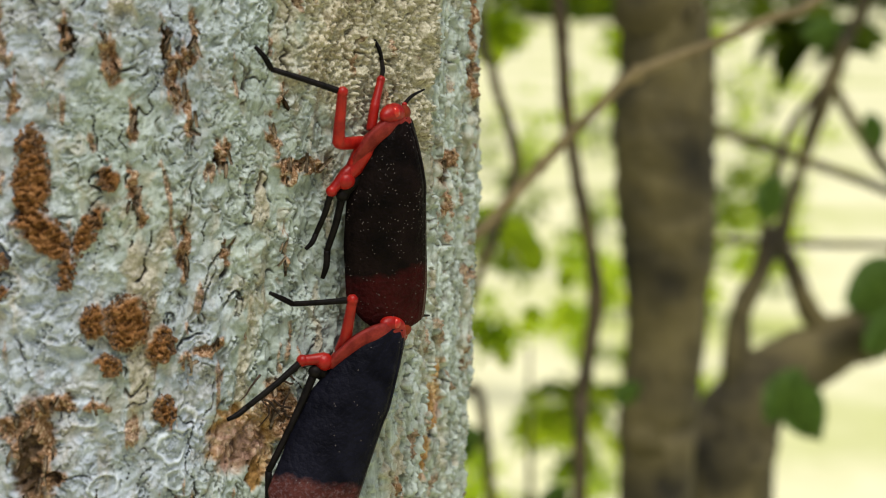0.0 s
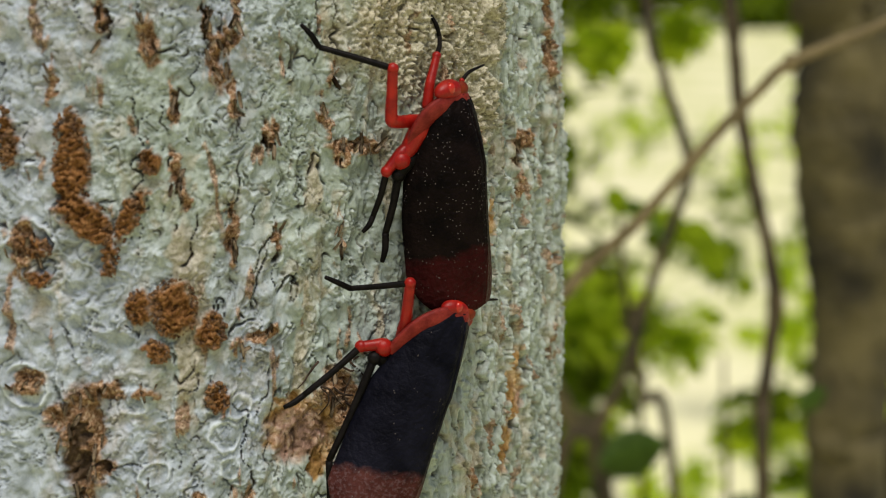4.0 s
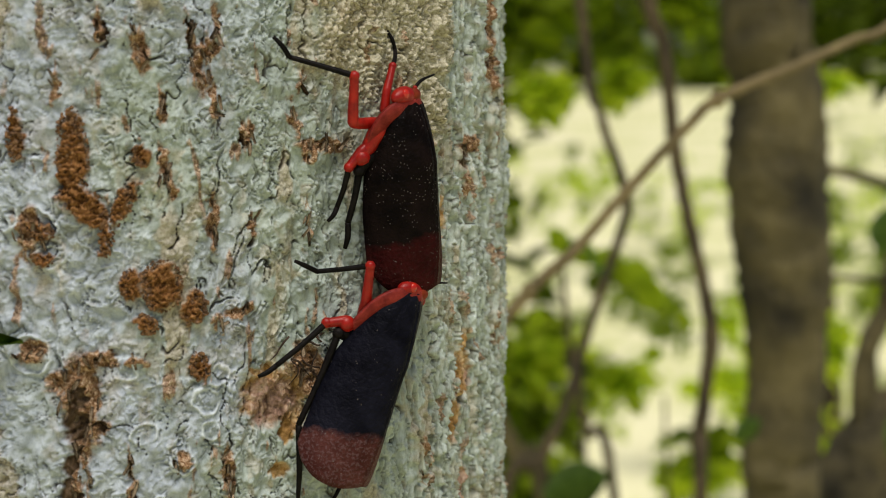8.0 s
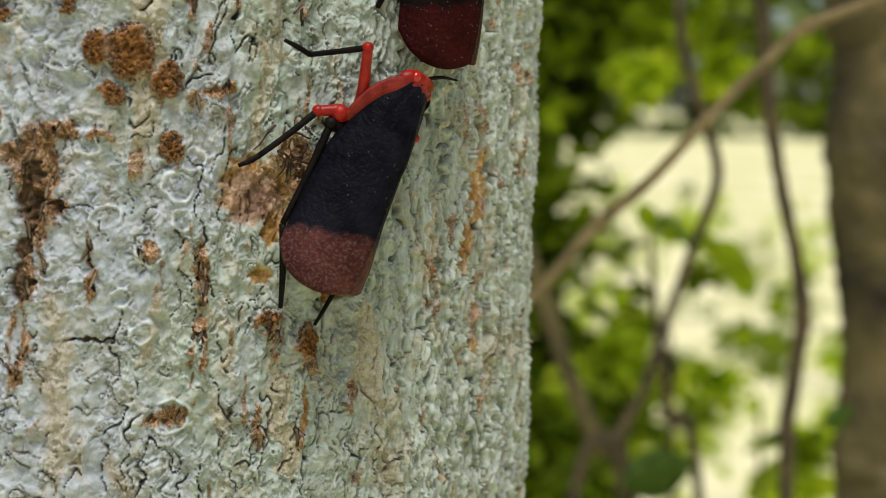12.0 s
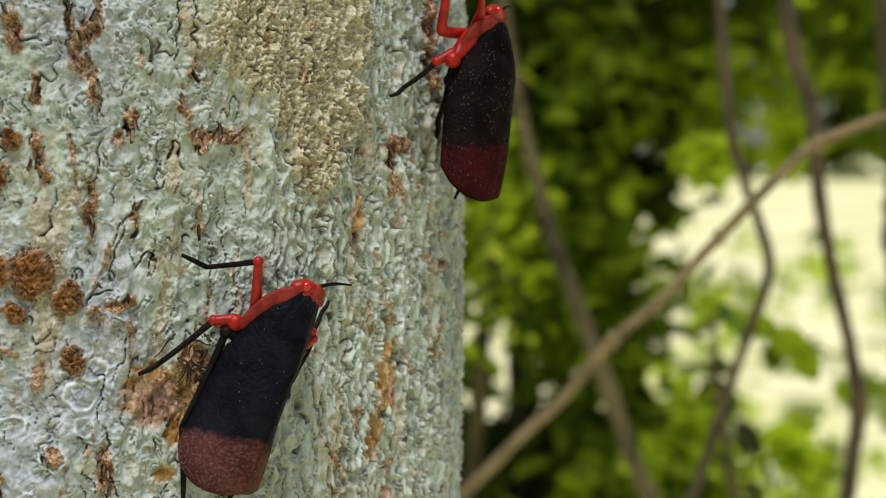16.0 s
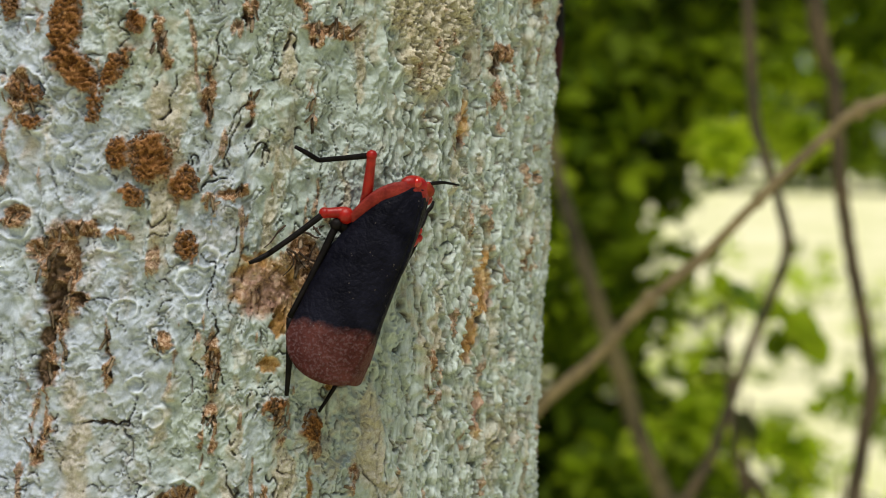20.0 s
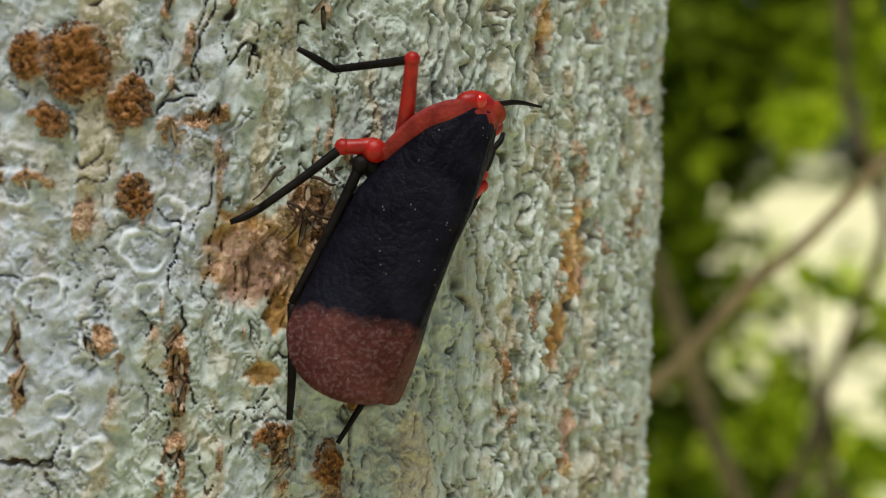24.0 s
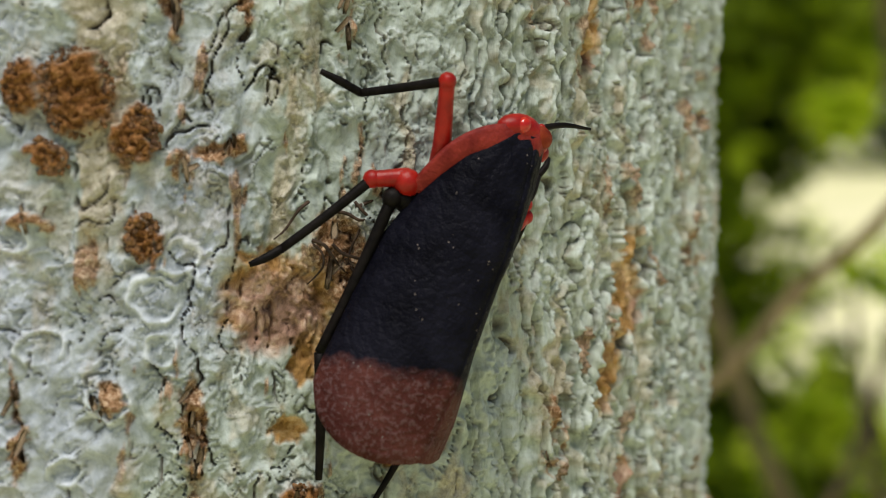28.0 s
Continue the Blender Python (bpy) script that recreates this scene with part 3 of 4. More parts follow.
def crusts():
    """Rusty crumbs, one part for each patch."""
    rnd = random.Random(77)
    k = Marks(("rust",))
    bark_marks(k)
    base = bmesh.new()
    bmesh.ops.create_icosphere(base, subdivisions=1, radius=1.0)
    bv, bf = [v.co.copy() for v in base.verts], [[v.index for v in f.verts] for f in base.faces]
    base.free()
    for kind, th, z, w, h, tilt in k.found:
        co, fs = [], []
        for i in range(int(90 + 190000 * w * h)):
            du, dz = inside(rnd, w * 1.12, h * 1.10, tilt)
            if fnoise(np.array((th + du) * 26.0), np.array((z + dz) * 18.0), 401) < -0.22:
                continue
            c = bark_point(th + du / 0.97, z + dz, -0.007 + 0.009 * rnd.random())
            q = Euler((rnd.uniform(0, 6), rnd.uniform(0, 6), rnd.uniform(0, 6))).to_matrix()
            s = rnd.choice((0.00008, 0.00011, 0.00014, 0.00018, 0.00026)) * rnd.uniform(0.8, 1.2)
            sc = Vector((s * rnd.uniform(0.6, 1.4), s * rnd.uniform(0.6, 1.4), s * rnd.uniform(0.6, 1.4)))
            o = len(co)
            for v in bv:
                d = rnd.uniform(0.75, 1.25)
                co.append(c + q @ Vector((v.x * sc.x * d, v.y * sc.y * d, v.z * sc.z * d)))
            fs += [[o + n for n in f] for f in bf]
        from_arrays("rusty_crust", co, fs, M_CRUMB, TREE, "rust-brown crumbly crust", False)


def flakes():
    """Loose curled chips of bark on the brown marks."""
    rnd = random.Random(31)
    meshes = []
    for m in range(7):
        bm = bmesh.new()
        g = [[None] * 4 for _ in range(4)]
        bow, cup = rnd.uniform(0.15, 0.5), rnd.uniform(-0.2, 0.4)
        for i in range(4):
            for j in range(4):
                x, y = (i - 1.5) / 1.5 * rnd.uniform(0.75, 1.1) * (1 - 0.25 * abs(j - 1.5)), (j - 1.5) / 1.5 * rnd.uniform(0.85, 1.1)
                g[i][j] = bm.verts.new((x * 0.85, y, 0.5 * bow * x * x + cup * y * y + rnd.uniform(-0.08, 0.08)))
        top = [bm.faces.new((g[i][j], g[i + 1][j], g[i + 1][j + 1], g[i][j + 1])) for i in range(3) for j in range(3)]
        bmesh.ops.solidify(bm, geom=top, thickness=0.14)
        me = bpy.data.meshes.new("bark_flake")
        bm.to_mesh(me)
        bm.free()
        me.polygons.foreach_set("use_smooth", np.ones(len(me.polygons), dtype=bool))
        me.materials.append(M_CHIP)
        meshes.append(me)
    k = Marks(("flake",))
    bark_marks(k)
    for kind, th, z, w, h, tilt in k.found:
        for i in range(max(2, min(7, int(5000 * w * h)))):
            du, dz = inside(rnd, w * 0.9, h * 0.95, tilt)
            t, s = th + du / 0.97, rnd.uniform(0.00030, 0.0007)
            ob = new("bark_flake", rnd.choice(meshes))
            m = on_bark(t, z + dz, rnd.gauss(0, 24), rnd.uniform(-0.0002, 0.0003), rnd.gauss(0, 14), rnd.gauss(0, 14))
            ob.matrix_basis = m @ Matrix.Diagonal((0.6 * s, s * rnd.uniform(1.0, 2.0), 0.8 * s, 1))
            ob.parent = TREE

# ---- the lanternflies ----
def on_bark(th, z, heading=0.0, lift=0.0, roll=0.0, pitch=0.0):
    """Pose on the trunk: y to the head, z away from the bark; heading leans clockwise, in degrees."""
    r = (float(girth(th, z)) * R0) + lift
    n, e = Vector((math.sin(th), -math.cos(th), 0)), Vector((math.cos(th), math.sin(th), 0))
    h = radians(heading)
    y = Vector((0, 0, math.cos(h))) + e * math.sin(h)
    x = e * math.cos(h) - Vector((0, 0, math.sin(h)))
    m = Matrix((x, y, n)).transposed().to_4x4()
    return Matrix.Translation(n * r + Vector((0, 0, Z0 + z * R0))) @ m @ pose(0, 0, 0, pitch, roll, 0)


def fibres():
    """Fine dark fibres and rootlets over the scar beside the resting insect."""
    rnd = random.Random(57)
    for i in range(11):
        th, z = 0.25 + 0.15 * rnd.random(), -0.10 - 0.11 * rnd.random()
        a, pts = rnd.uniform(0.1, 2.6), []
        for k in range(5):
            pts.append(bark_point(th, z, -0.004 + 0.012 * math.sin(math.pi * k / 4) * rnd.random()))
            a += rnd.uniform(-0.7, 0.7)
            th, z = th + 0.022 * math.cos(a), z - 0.018 * math.sin(a)
        r = rnd.uniform(0.00008, 0.00017)
        part("fibre", tube(pts, (r, r, 0.8 * r, 0.7 * r, 0.4 * r), 6, 5, 0.1, i), M_FIBRE, TREE, "dark dry fibre" if i == 0 else "")


crusts()
flakes()
fibres()


WING_Y = (-14.6, -12.0, -9.0, -4.0, 1.5, 5.0, 7.4, 9.5, 11.4, 12.6, 13.2)
WING_LEFT = (7.0, 7.3, 7.2, 6.7, 6.3, 5.7, 5.2, 4.5, 3.1, 2.0, 1.0)
WING_LEFT_SLIM = (5.7, 6.0, 6.2, 6.4, 6.1, 5.3, 4.6, 3.9, 2.7, 1.7, 0.9)
WING_RIGHT = (4.2, 4.6, 4.5, 3.4, 3.1, 3.1, 2.9, 2.5, 1.9, 1.3, 0.7)


def squash(y, front):
    """Draws the fore part of the body in towards the middle."""
    return y if y < 6 else 6 + (y - 6) * front


def wing(side, mat, parent, lean, front, rise):
    """One roof-like forewing as a thin curved shell; side is -1 or 1."""
    ns, nu = 44, 18
    top, bot = [], []
    bm = bmesh.new()
    for i in range(ns + 1):
        s = (i / ns) ** 1.25
        for j in range(nu + 1):
            u = j / nu
            y0 = 13.1 - 0.5 * u
            y1 = (-14.2 + (1.3 * (1 - u / 0.4) ** 2 if u < 0.4 else 3.9 * ((u - 0.4) / 0.6) ** 2.4)) if side < 0 else -12.9 + 3.2 * u ** 1.6
            y = y0 + (y1 - y0) * s
            ridge = 5.9 + 2.4 * min(1, max(0, (12.6 - y) / 9)) ** 0.8 - 1.0 * max(0, (-y - 5) / 9) ** 2
            wide = float(np.interp(y, WING_Y, WING_RIGHT if side > 0 else WING_LEFT if lean < 0.08 else WING_LEFT_SLIM)) * (1.2 if side > 0 and lean > 0.08 else 1)
            low = float(np.interp(y, (-3, 2, 5, 7.6, 9.7, 11.6, 13.2), (1.2, 1.5, 2.2, 3.3, 4.2, 5.0, 5.6)))
            a = u * math.pi / 2
            x = 0.03 + wide * (0.85 * math.sin(a) + 0.15 * u)
            z = low + (ridge - low) * (0.86 * math.cos(a) + 0.14 * (1 - u)) + 0.07 * math.sin(11 * u + 2 * s) + 0.05 * math.sin(27 * u - 5 * s) * min(1, 6 * s)
            z += rise * min(1.2, max(0, (y - 2) / 10))
            off, yy = -lean * (y + 1), squash(y, front)
            top.append(bm.verts.new(((side * x + off) / 1000, yy / 1000, z / 1000)))
            bot.append(bm.verts.new(((side * (x - 0.10) + off) / 1000, yy / 1000, (z - 0.16) / 1000)))
    w = nu + 1
    for i in range(ns):
        for j in range(nu):
            a, b, c, d = i * w + j, i * w + j + 1, (i + 1) * w + j + 1, (i + 1) * w + j
            bm.faces.new([top[k] for k in ((a, b, c, d) if side > 0 else (d, c, b, a))])
            bm.faces.new([bot[k] for k in ((d, c, b, a) if side > 0 else (a, b, c, d))])
    rim = [j for j in range(w)] + [i * w + nu for i in range(1, ns + 1)] + [ns * w + j for j in range(nu - 1, -1, -1)] + [i * w for i in range(ns - 1, 0, -1)]
    for a, b in zip(rim, rim[1:] + rim[:1]):
        bm.faces.new((top[a], top[b], bot[b], bot[a]))
    bmesh.ops.recalc_face_normals(bm, faces=bm.faces)
    part("forewing", bm, mat, parent)


def leg(parent, base, elbow, knee, ankle, toe, femur_mat, r=0.55, label=""):
    """A leg pivoting at its base: femur, with tibia and tarsus as its own parts."""
    o = Vector(base)
    q = [(Vector(p) - o) / 1000 for p in (base, knee, ankle, toe)]
    e = (Vector(elbow) - o) / 1000
    fem = part("leg", tube((q[0], e.lerp(q[0], 0.12), e.lerp(q[1], 0.12), e.lerp(q[1], 0.6), q[1]), (r * 0.0012, r * 0.00115, r * 0.0011, r * 0.00095, r * 0.0009), 10, 6), femur_mat, parent, label)
    fem.location = o / 1000
    knob = q[1]
    part("knee", blob(r * 0.00105, r * 0.00105, r * 0.00105, knob, None, 10, 8), femur_mat, fem)
    part("tibia", tube((knob, knob.lerp(q[2], 0.5) + Vector((0, 0, 0.0002)), q[2]), (r * 0.00062, r * 0.00055, r * 0.0005), 8, 6), M_BLACK, fem)
    mid = q[2].lerp(q[3], 0.55) + Vector((0, 0, 0.00025))
    part("tarsus", tube((q[2], mid, q[3]), (r * 0.00052, r * 0.0005, r * 0.00035), 8, 5), M_BLACK, fem)
    return fem


def saddle(lean, front, rise):
    """The collar plate behind the head: a bowed band over the thorax, with a raised keel and rim."""
    bm = bmesh.new()
    line = spline(((-6.3, 5.6, 2.3), (-6.3, 7.6, 3.1), (-5.6, 10.2, 4.1), (-4.0, 12.2, 4.9), (-1.6, 13.4, 5.4), (0.2, 13.6, 5.6), (1.5, 13.0, 5.3), (2.5, 11.4, 4.4), (3.2, 9.2, 3.4)), 5)
    nu, nv = len(line) - 1, 7
    top, bot = [], []
    for i, c in enumerate(line):
        for j in range(nv + 1):
            v = j / nv
            p = c.lerp(Vector((0, 6.0, c.z + 1.0)), 0.30 * v)
            z = p.z + 0.25 * math.sin(math.pi * v) + 0.12 * math.exp(-((i - nu * 0.62) / 2.0) ** 2) + 0.10 * math.exp(-((i - nu * 0.36) / 2.5) ** 2)
            z += rise * min(1.2, max(0, (p.y - 2) / 10))
            x, y = p.x - lean * (p.y + 1), squash(p.y, front)
            top.append(bm.verts.new((x / 1000, y / 1000, z / 1000)))
            bot.append(bm.verts.new((0.95 * x / 1000, y / 1000, (z - 0.7) / 1000)))
    n = nv + 1
    for i in range(nu):
        for j in range(nv):
            q = (i * n + j, i * n + j + 1, (i + 1) * n + j + 1, (i + 1) * n + j)
            bm.faces.new([top[k] for k in q])
            bm.faces.new([bot[k] for k in q[::-1]])
    rim = list(range(n)) + [i * n + nv for i in range(1, nu + 1)] + [nu * n + j for j in range(nv - 1, -1, -1)] + [i * n for i in range(nu - 1, 0, -1)]
    for p, q in zip(rim, rim[1:] + rim[:1]):
        bm.faces.new((top[p], top[q], bot[q], bot[p]))
    bmesh.ops.recalc_face_normals(bm, faces=bm.faces)
    return bm


def lanternfly(label, wing_mat, legs, feeler, hip, flank, lean, front, face_at, rise):
    root = new("lanternfly")
    tagged(root, label, "insect", "lanternflies on the trunk")
    for side in (-1, 1):
        wing(side, wing_mat, root, lean, front, rise)
    part("abdomen", blob(0.0034, 0.0098, 0.0018, (0, -0.002, 0.0026)), M_BELLY, root, "dark reddish abdomen under the wings")
    part("thorax", blob(0.0046, 0.0046, 0.0017, (0, 0.0062, 0.0024)), M_RED, root)
    part("pleuron", tube([Vector(q) / 1000 for q in flank], [r / 1000 for r in (0.6, 1.1, 1.25, 1.05, 0.65)], 14, 7), M_RED, root)
    part("pronotum", saddle(lean, front, rise), M_PINK, root, "dull red saddle-shaped collar plate")

    hx, hy, hz = face_at

    def on_face(x, y, z):
        return ((hx + x) / 1000, (hy + y) / 1000, (hz + z) / 1000)

    def face(c):
        k = 1 - 0.25 * max(0, c.x / 0.0027)                # narrows to the blunt snout
        return Vector((c.x, c.y * k - 0.0005 * (c.x / 0.0027) ** 2, c.z * k))
    part("head", blob(0.0026, 0.00122, 0.0012, on_face(0, 0, 0), face, 26, 16), M_RED, root)
    part("snout", blob(0.0011, 0.0009, 0.0007, on_face(1.2, 0.1, 0.55)), M_SNOUT, root, "brown-red blunt snout")
    part("cheek", blob(0.0007, 0.0008, 0.0008, on_face(2.5, -0.7, -0.5)), M_RED, root)
    for side in (-1, 1):
        part("eye", blob(0.0006, 0.0007, 0.0005, on_face(-0.9 if side < 0 else 1.9, 0.15, 0.78 if side < 0 else 0.1), None, 14, 10), M_EYE, root)
        part("coxa", blob(0.00115, 0.0011, 0.0011, (-hip[0] if side < 0 else 0.5 * hip[0], hip[1], hip[2] if side < 0 else 0.0016)), M_RED, root)
    part("feeler_base", blob(0.00034, 0.00034, 0.00032, feeler[0], None, 10, 8), M_RED, root)
    part("feeler", tube(feeler, (0.00026, 0.00022, 0.00012), 6, 5), M_BLACK, root)
    return root, [leg(root, *l) for l in legs]


LEGS_LOWER = (
    ((-4.6, 8.0, 2.2), (-5.8, 9.6, 3.2), (-8.4, 13.9, 4.2), (-11.2, 11.1, -1.8), (-14.6, 11.2, -2.8), M_RED, 0.66),
    ((2.2, 8.6, 2.4), (3.4, 8.8, 2.4), (4.6, 9.2, 2.2), (5.4, 12.0, 1.2), (6.0, 13.8, 0.8), M_RED, 0.55),
    ((-4.8, 6.0, 2.2), (-6.8, 6.4, 2.0), (-8.7, 5.3, 0.6), (-11.8, -2.2, -2.2), (-13.4, -4.3, -2.9), M_RED, 0.70),
    ((3.0, 6.6, 2.2), (4.4, 7.4, 2.2), (5.2, 8.4, 2.0), (5.4, 4.0, 1.2), (5.2, 1.4, 0.9), M_RED, 0.62),
    ((-5.2, 4.8, 1.8), (-6.2, 4.9, 1.7), (-7.0, 4.6, 1.6), (-6.3, -8.2, -0.2), (-1.5, -17.0, -0.5), M_BLACK, 0.80),
    ((3.2, 3.0, 2.0), (4.2, 2.0, 1.9), (5.0, 0.5, 1.6), (4.2, -8.0, 1.0), (3.2, -17.2, 0.8), M_BLACK, 0.6),
)
LEGS_UPPER = (
    ((-4.5, 8.4, 2.0), (-8.9, 8.4, 1.7), (-9.7, 14.4, 2.6), (-15.2, 16.7, -3.5), (-17.2, 19.2, -4.4), M_RED, 0.66),
    ((-4.2, 9.8, 3.0), (-3.8, 12.6, 3.1), (-2.4, 15.8, 2.9), (0.4, 18.0, 1.0), (-0.7, 20.5, 0.5), M_RED, 0.52),
    ((-4.6, 6.4, 2.2), (-7.0, 4.8, 1.6), (-8.5, 2.7, 0.7), (-8.3, -2.6, -1.5), (-9.3, -4.4, -2.2), M_RED, 0.66),
    ((2.6, 5.6, 2.2), (3.4, 5.0, 2.0), (4.2, 4.0, 1.8), (4.8, -1.5, 1.0), (5.0, -4.0, 0.7), M_RED, 0.5),
    ((-5.0, 4.6, 2.0), (-6.6, 3.4, 1.7), (-7.0, 2.2, 1.2), (-6.9, -4.6, -0.8), (-6.8, -8.0, -1.4), M_BLACK, 0.80),
    ((3.2, 3.0, 2.0), (4.4, 2.0, 2.0), (5.2, 0.5, 1.8), (4.2, -8.0, 1.0), (2.8, -13.0, 0.6), M_BLACK, 0.6),
)
FEELER_A = ((0.0004, 0.0143, 0.0056), (0.0024, 0.0155, 0.0056), (0.0051, 0.0164, 0.0054))
FEELER_B = ((-0.0006, 0.0130, 0.0052), (0.0004, 0.0140, 0.0055), (0.0031, 0.0148, 0.0055))
LOWER_FLY, LOWER_LEGS = lanternfly("blue-black lanternfly with dull red wing tips, resting on bark", M_WING_BLUE, LEGS_LOWER, FEELER_A, (0.0066, 0.0061, 0.0020), ((-1.0, 11.2, 3.2), (-3.0, 9.2, 2.6), (-4.0, 7.2, 2.2), (-4.8, 6.0, 2.2), (-5.8, 5.9, 2.0)), 0.05, 1.0, (-1.1, 13.3, 5.8), 1.0)
UPPER_FLY, UPPER_LEGS = lanternfly("brown-black speckled lanternfly with dark red wing tips, on bark", M_WING_BROWN, LEGS_UPPER, FEELER_B, (0.0070, 0.0039, 0.0016), ((-1.8, 11.4, 4.2), (-3.8, 9.2, 3.5), (-5.2, 7.2, 2.7), (-6.0, 5.4, 2.0), (-6.9, 4.1, 1.6)), 0.085, 0.78, (-2.4, 12.0, 5.0), 0.2)
cam.data.dof.focus_object = LOWER_FLY          # focus stays on the resting insect

# ---- ground and plants behind ----
def ground():
    n = 90
    g = np.sinh(np.linspace(-5.2, 5.2, n)) * 7.0
    X, Y = np.meshgrid(g, g)
    h = 0.02 * fbm(X * 0.5, Y * 0.5, 301, 4) * np.clip(np.hypot(X, Y) / 3, 0.15, 1)
    co = np.stack([X, Y, h - 0.005 - 0.06 * np.exp(-(X ** 2 + Y ** 2) / 9)], -1).reshape(-1, 3)
    fs = [(i * n + j, i * n + j + 1, (i + 1) * n + j + 1, (i + 1) * n + j) for i in range(n - 1) for j in range(n - 1)]
    return tagged(from_arrays("ground", co.tolist(), fs, M_GROUND), "sunlit dry ground with patches of thin grass", "ground", kind="structure")


GROUND = ground()


def leaf_cloud(name, spots, mat, parent, seed, size, label="", clump=45):
    """Many folded leaves round the given spots (x, y, z, rx, ry, rz, count), one mesh."""
    rnd = np.random.RandomState(seed)
    P = []
    for x, y, z, rx, ry, rz, c in spots:
        k = max(1, c // clump)                 # leaves gather in clumps
        d = rnd.normal(0, 1, (k, 3))
        d /= np.linalg.norm(d, axis=1)[:, None]
        d = (d * rnd.uniform(0, 1, (k, 1)) ** 0.45)[rnd.randint(0, k, c)] + rnd.normal(0, 0.11, (c, 3))
        P.append(np.array((x, y, z)) + d * np.array((rx, ry, rz)))
    P = np.concatenate(P)
    n = len(P)
    a = rnd.uniform(0, 2 * np.pi, n)
    tilt = rnd.uniform(-1.0, 0.5, n)
    L = size * rnd.uniform(0.6, 1.3, n)
    ax = np.stack([np.cos(a) * np.cos(tilt), np.sin(a) * np.cos(tilt), np.sin(tilt)], -1)
    sd = np.cross(ax, rnd.normal(0, 1, (n, 3)) * 0.5 + np.array((0, 0, 1.0)))
    sd /= np.linalg.norm(sd, axis=1)[:, None] + 1e-9
    up = np.cross(sd, ax)
    rows = ((0, 0, 0), (0.3, 0.24, 0.05), (0.32, 0, -0.03), (0.3, -0.24, 0.05), (0.7, 0.19, 0.02), (0.7, 0, -0.06), (0.7, -0.19, 0.02), (1, 0, -0.14))
    V = np.stack([P + L[:, None] * (ax * p + sd * q + up * r) for p, q, r in rows], 1).reshape(-1, 3)
    fs = []
    for i in range(n):
        b = i * 8
        fs += [(b, b + 2, b + 1), (b, b + 3, b + 2), (b + 1, b + 2, b + 5, b + 4), (b + 2, b + 3, b + 6, b + 5), (b + 4, b + 5, b + 7), (b + 5, b + 6, b + 7)]
    ob = from_arrays(name, V.tolist(), fs, mat, parent, label)
    return ob


def bush(label, stems, clouds, category="shrub", name="shrub"):
    """A shrub or sapling: stems as tubes from the ground, and crowns of leaves."""
    root = tagged(new(name), label, category)
    for i, (pts, radii, mat, rough) in enumerate(stems):
        part("stem", tube(pts, radii, 10, 6, rough, 11 + i), mat, root)
    for i, (spots, mat, size) in enumerate(clouds):
        tagged(leaf_cloud("crown", spots, mat, root, 50 + i + len(spots), size, "", 150 if mat == M_LEAF_SUNLIT else 60), kind="stuff")
    return root


# the tan twig that crosses behind the trunk
branch = tagged(new("branch"), "bare tan twig slanting up behind the trunk", "branch")
part("twig", tube(((-0.13, 0.15, 0.0), (-0.10, 0.16, 0.60), (-0.03, 0.18, 0.98), (0.030, 0.19, 1.094), (0.067, 0.19, 1.136), (0.083, 0.19, 1.151), (0.097, 0.19, 1.167), (0.110, 0.19, 1.178), (0.125, 0.19, 1.194),
                   (0.142, 0.19, 1.211), (0.151, 0.19, 1.2185), (0.172, 0.19, 1.2265), (0.190, 0.19, 1.234), (0.206, 0.19, 1.241), (0.27, 0.20, 1.285), (0.36, 0.24, 1.40)),
                  (0.005, 0.004, 0.0028, 0.0019, 0.0017, 0.0016, 0.0017, 0.0015, 0.0015, 0.0014, 0.0016, 0.0013, 0.0013, 0.0012, 0.0010, 0.0006), 12, 8, 0.10, 3), M_TWIG, branch)
for _x, _z, _r in ((0.097, 1.167, 0.0022), (0.151, 1.2185, 0.0021), (0.125, 1.194, 0.0018)):
    part("node", blob(_r, _r * 0.9, _r * 1.25, (_x, 0.19, _z)), M_TWIG, branch, "swollen leaf-scar node")

# slender stems and the darker tree beyond the twig
SAPLING = bush("thin dark stem winding up behind the twig", [
    (((0.10, 0.42, 0.0), (0.11, 0.41, 0.6), (0.128, 0.40, 1.02), (0.148, 0.40, 1.070), (0.157, 0.40, 1.088), (0.166, 0.40, 1.116), (0.175, 0.40, 1.142), (0.183, 0.40, 1.164),
      (0.1842, 0.40, 1.175), (0.180, 0.40, 1.190), (0.174, 0.40, 1.208), (0.168, 0.41, 1.26), (0.15, 0.44, 1.6), (0.12, 0.47, 1.95)),
     (0.005, 0.004, 0.0026, 0.0022, 0.0021, 0.0019, 0.0020, 0.0021, 0.0022, 0.0020, 0.0019, 0.0022, 0.002, 0.001), M_STEM, 0.12)],
    [([(0.12, 0.47, 1.90, 0.16, 0.16, 0.12, 90)], M_LEAF, 0.04)], "sapling", "sapling")
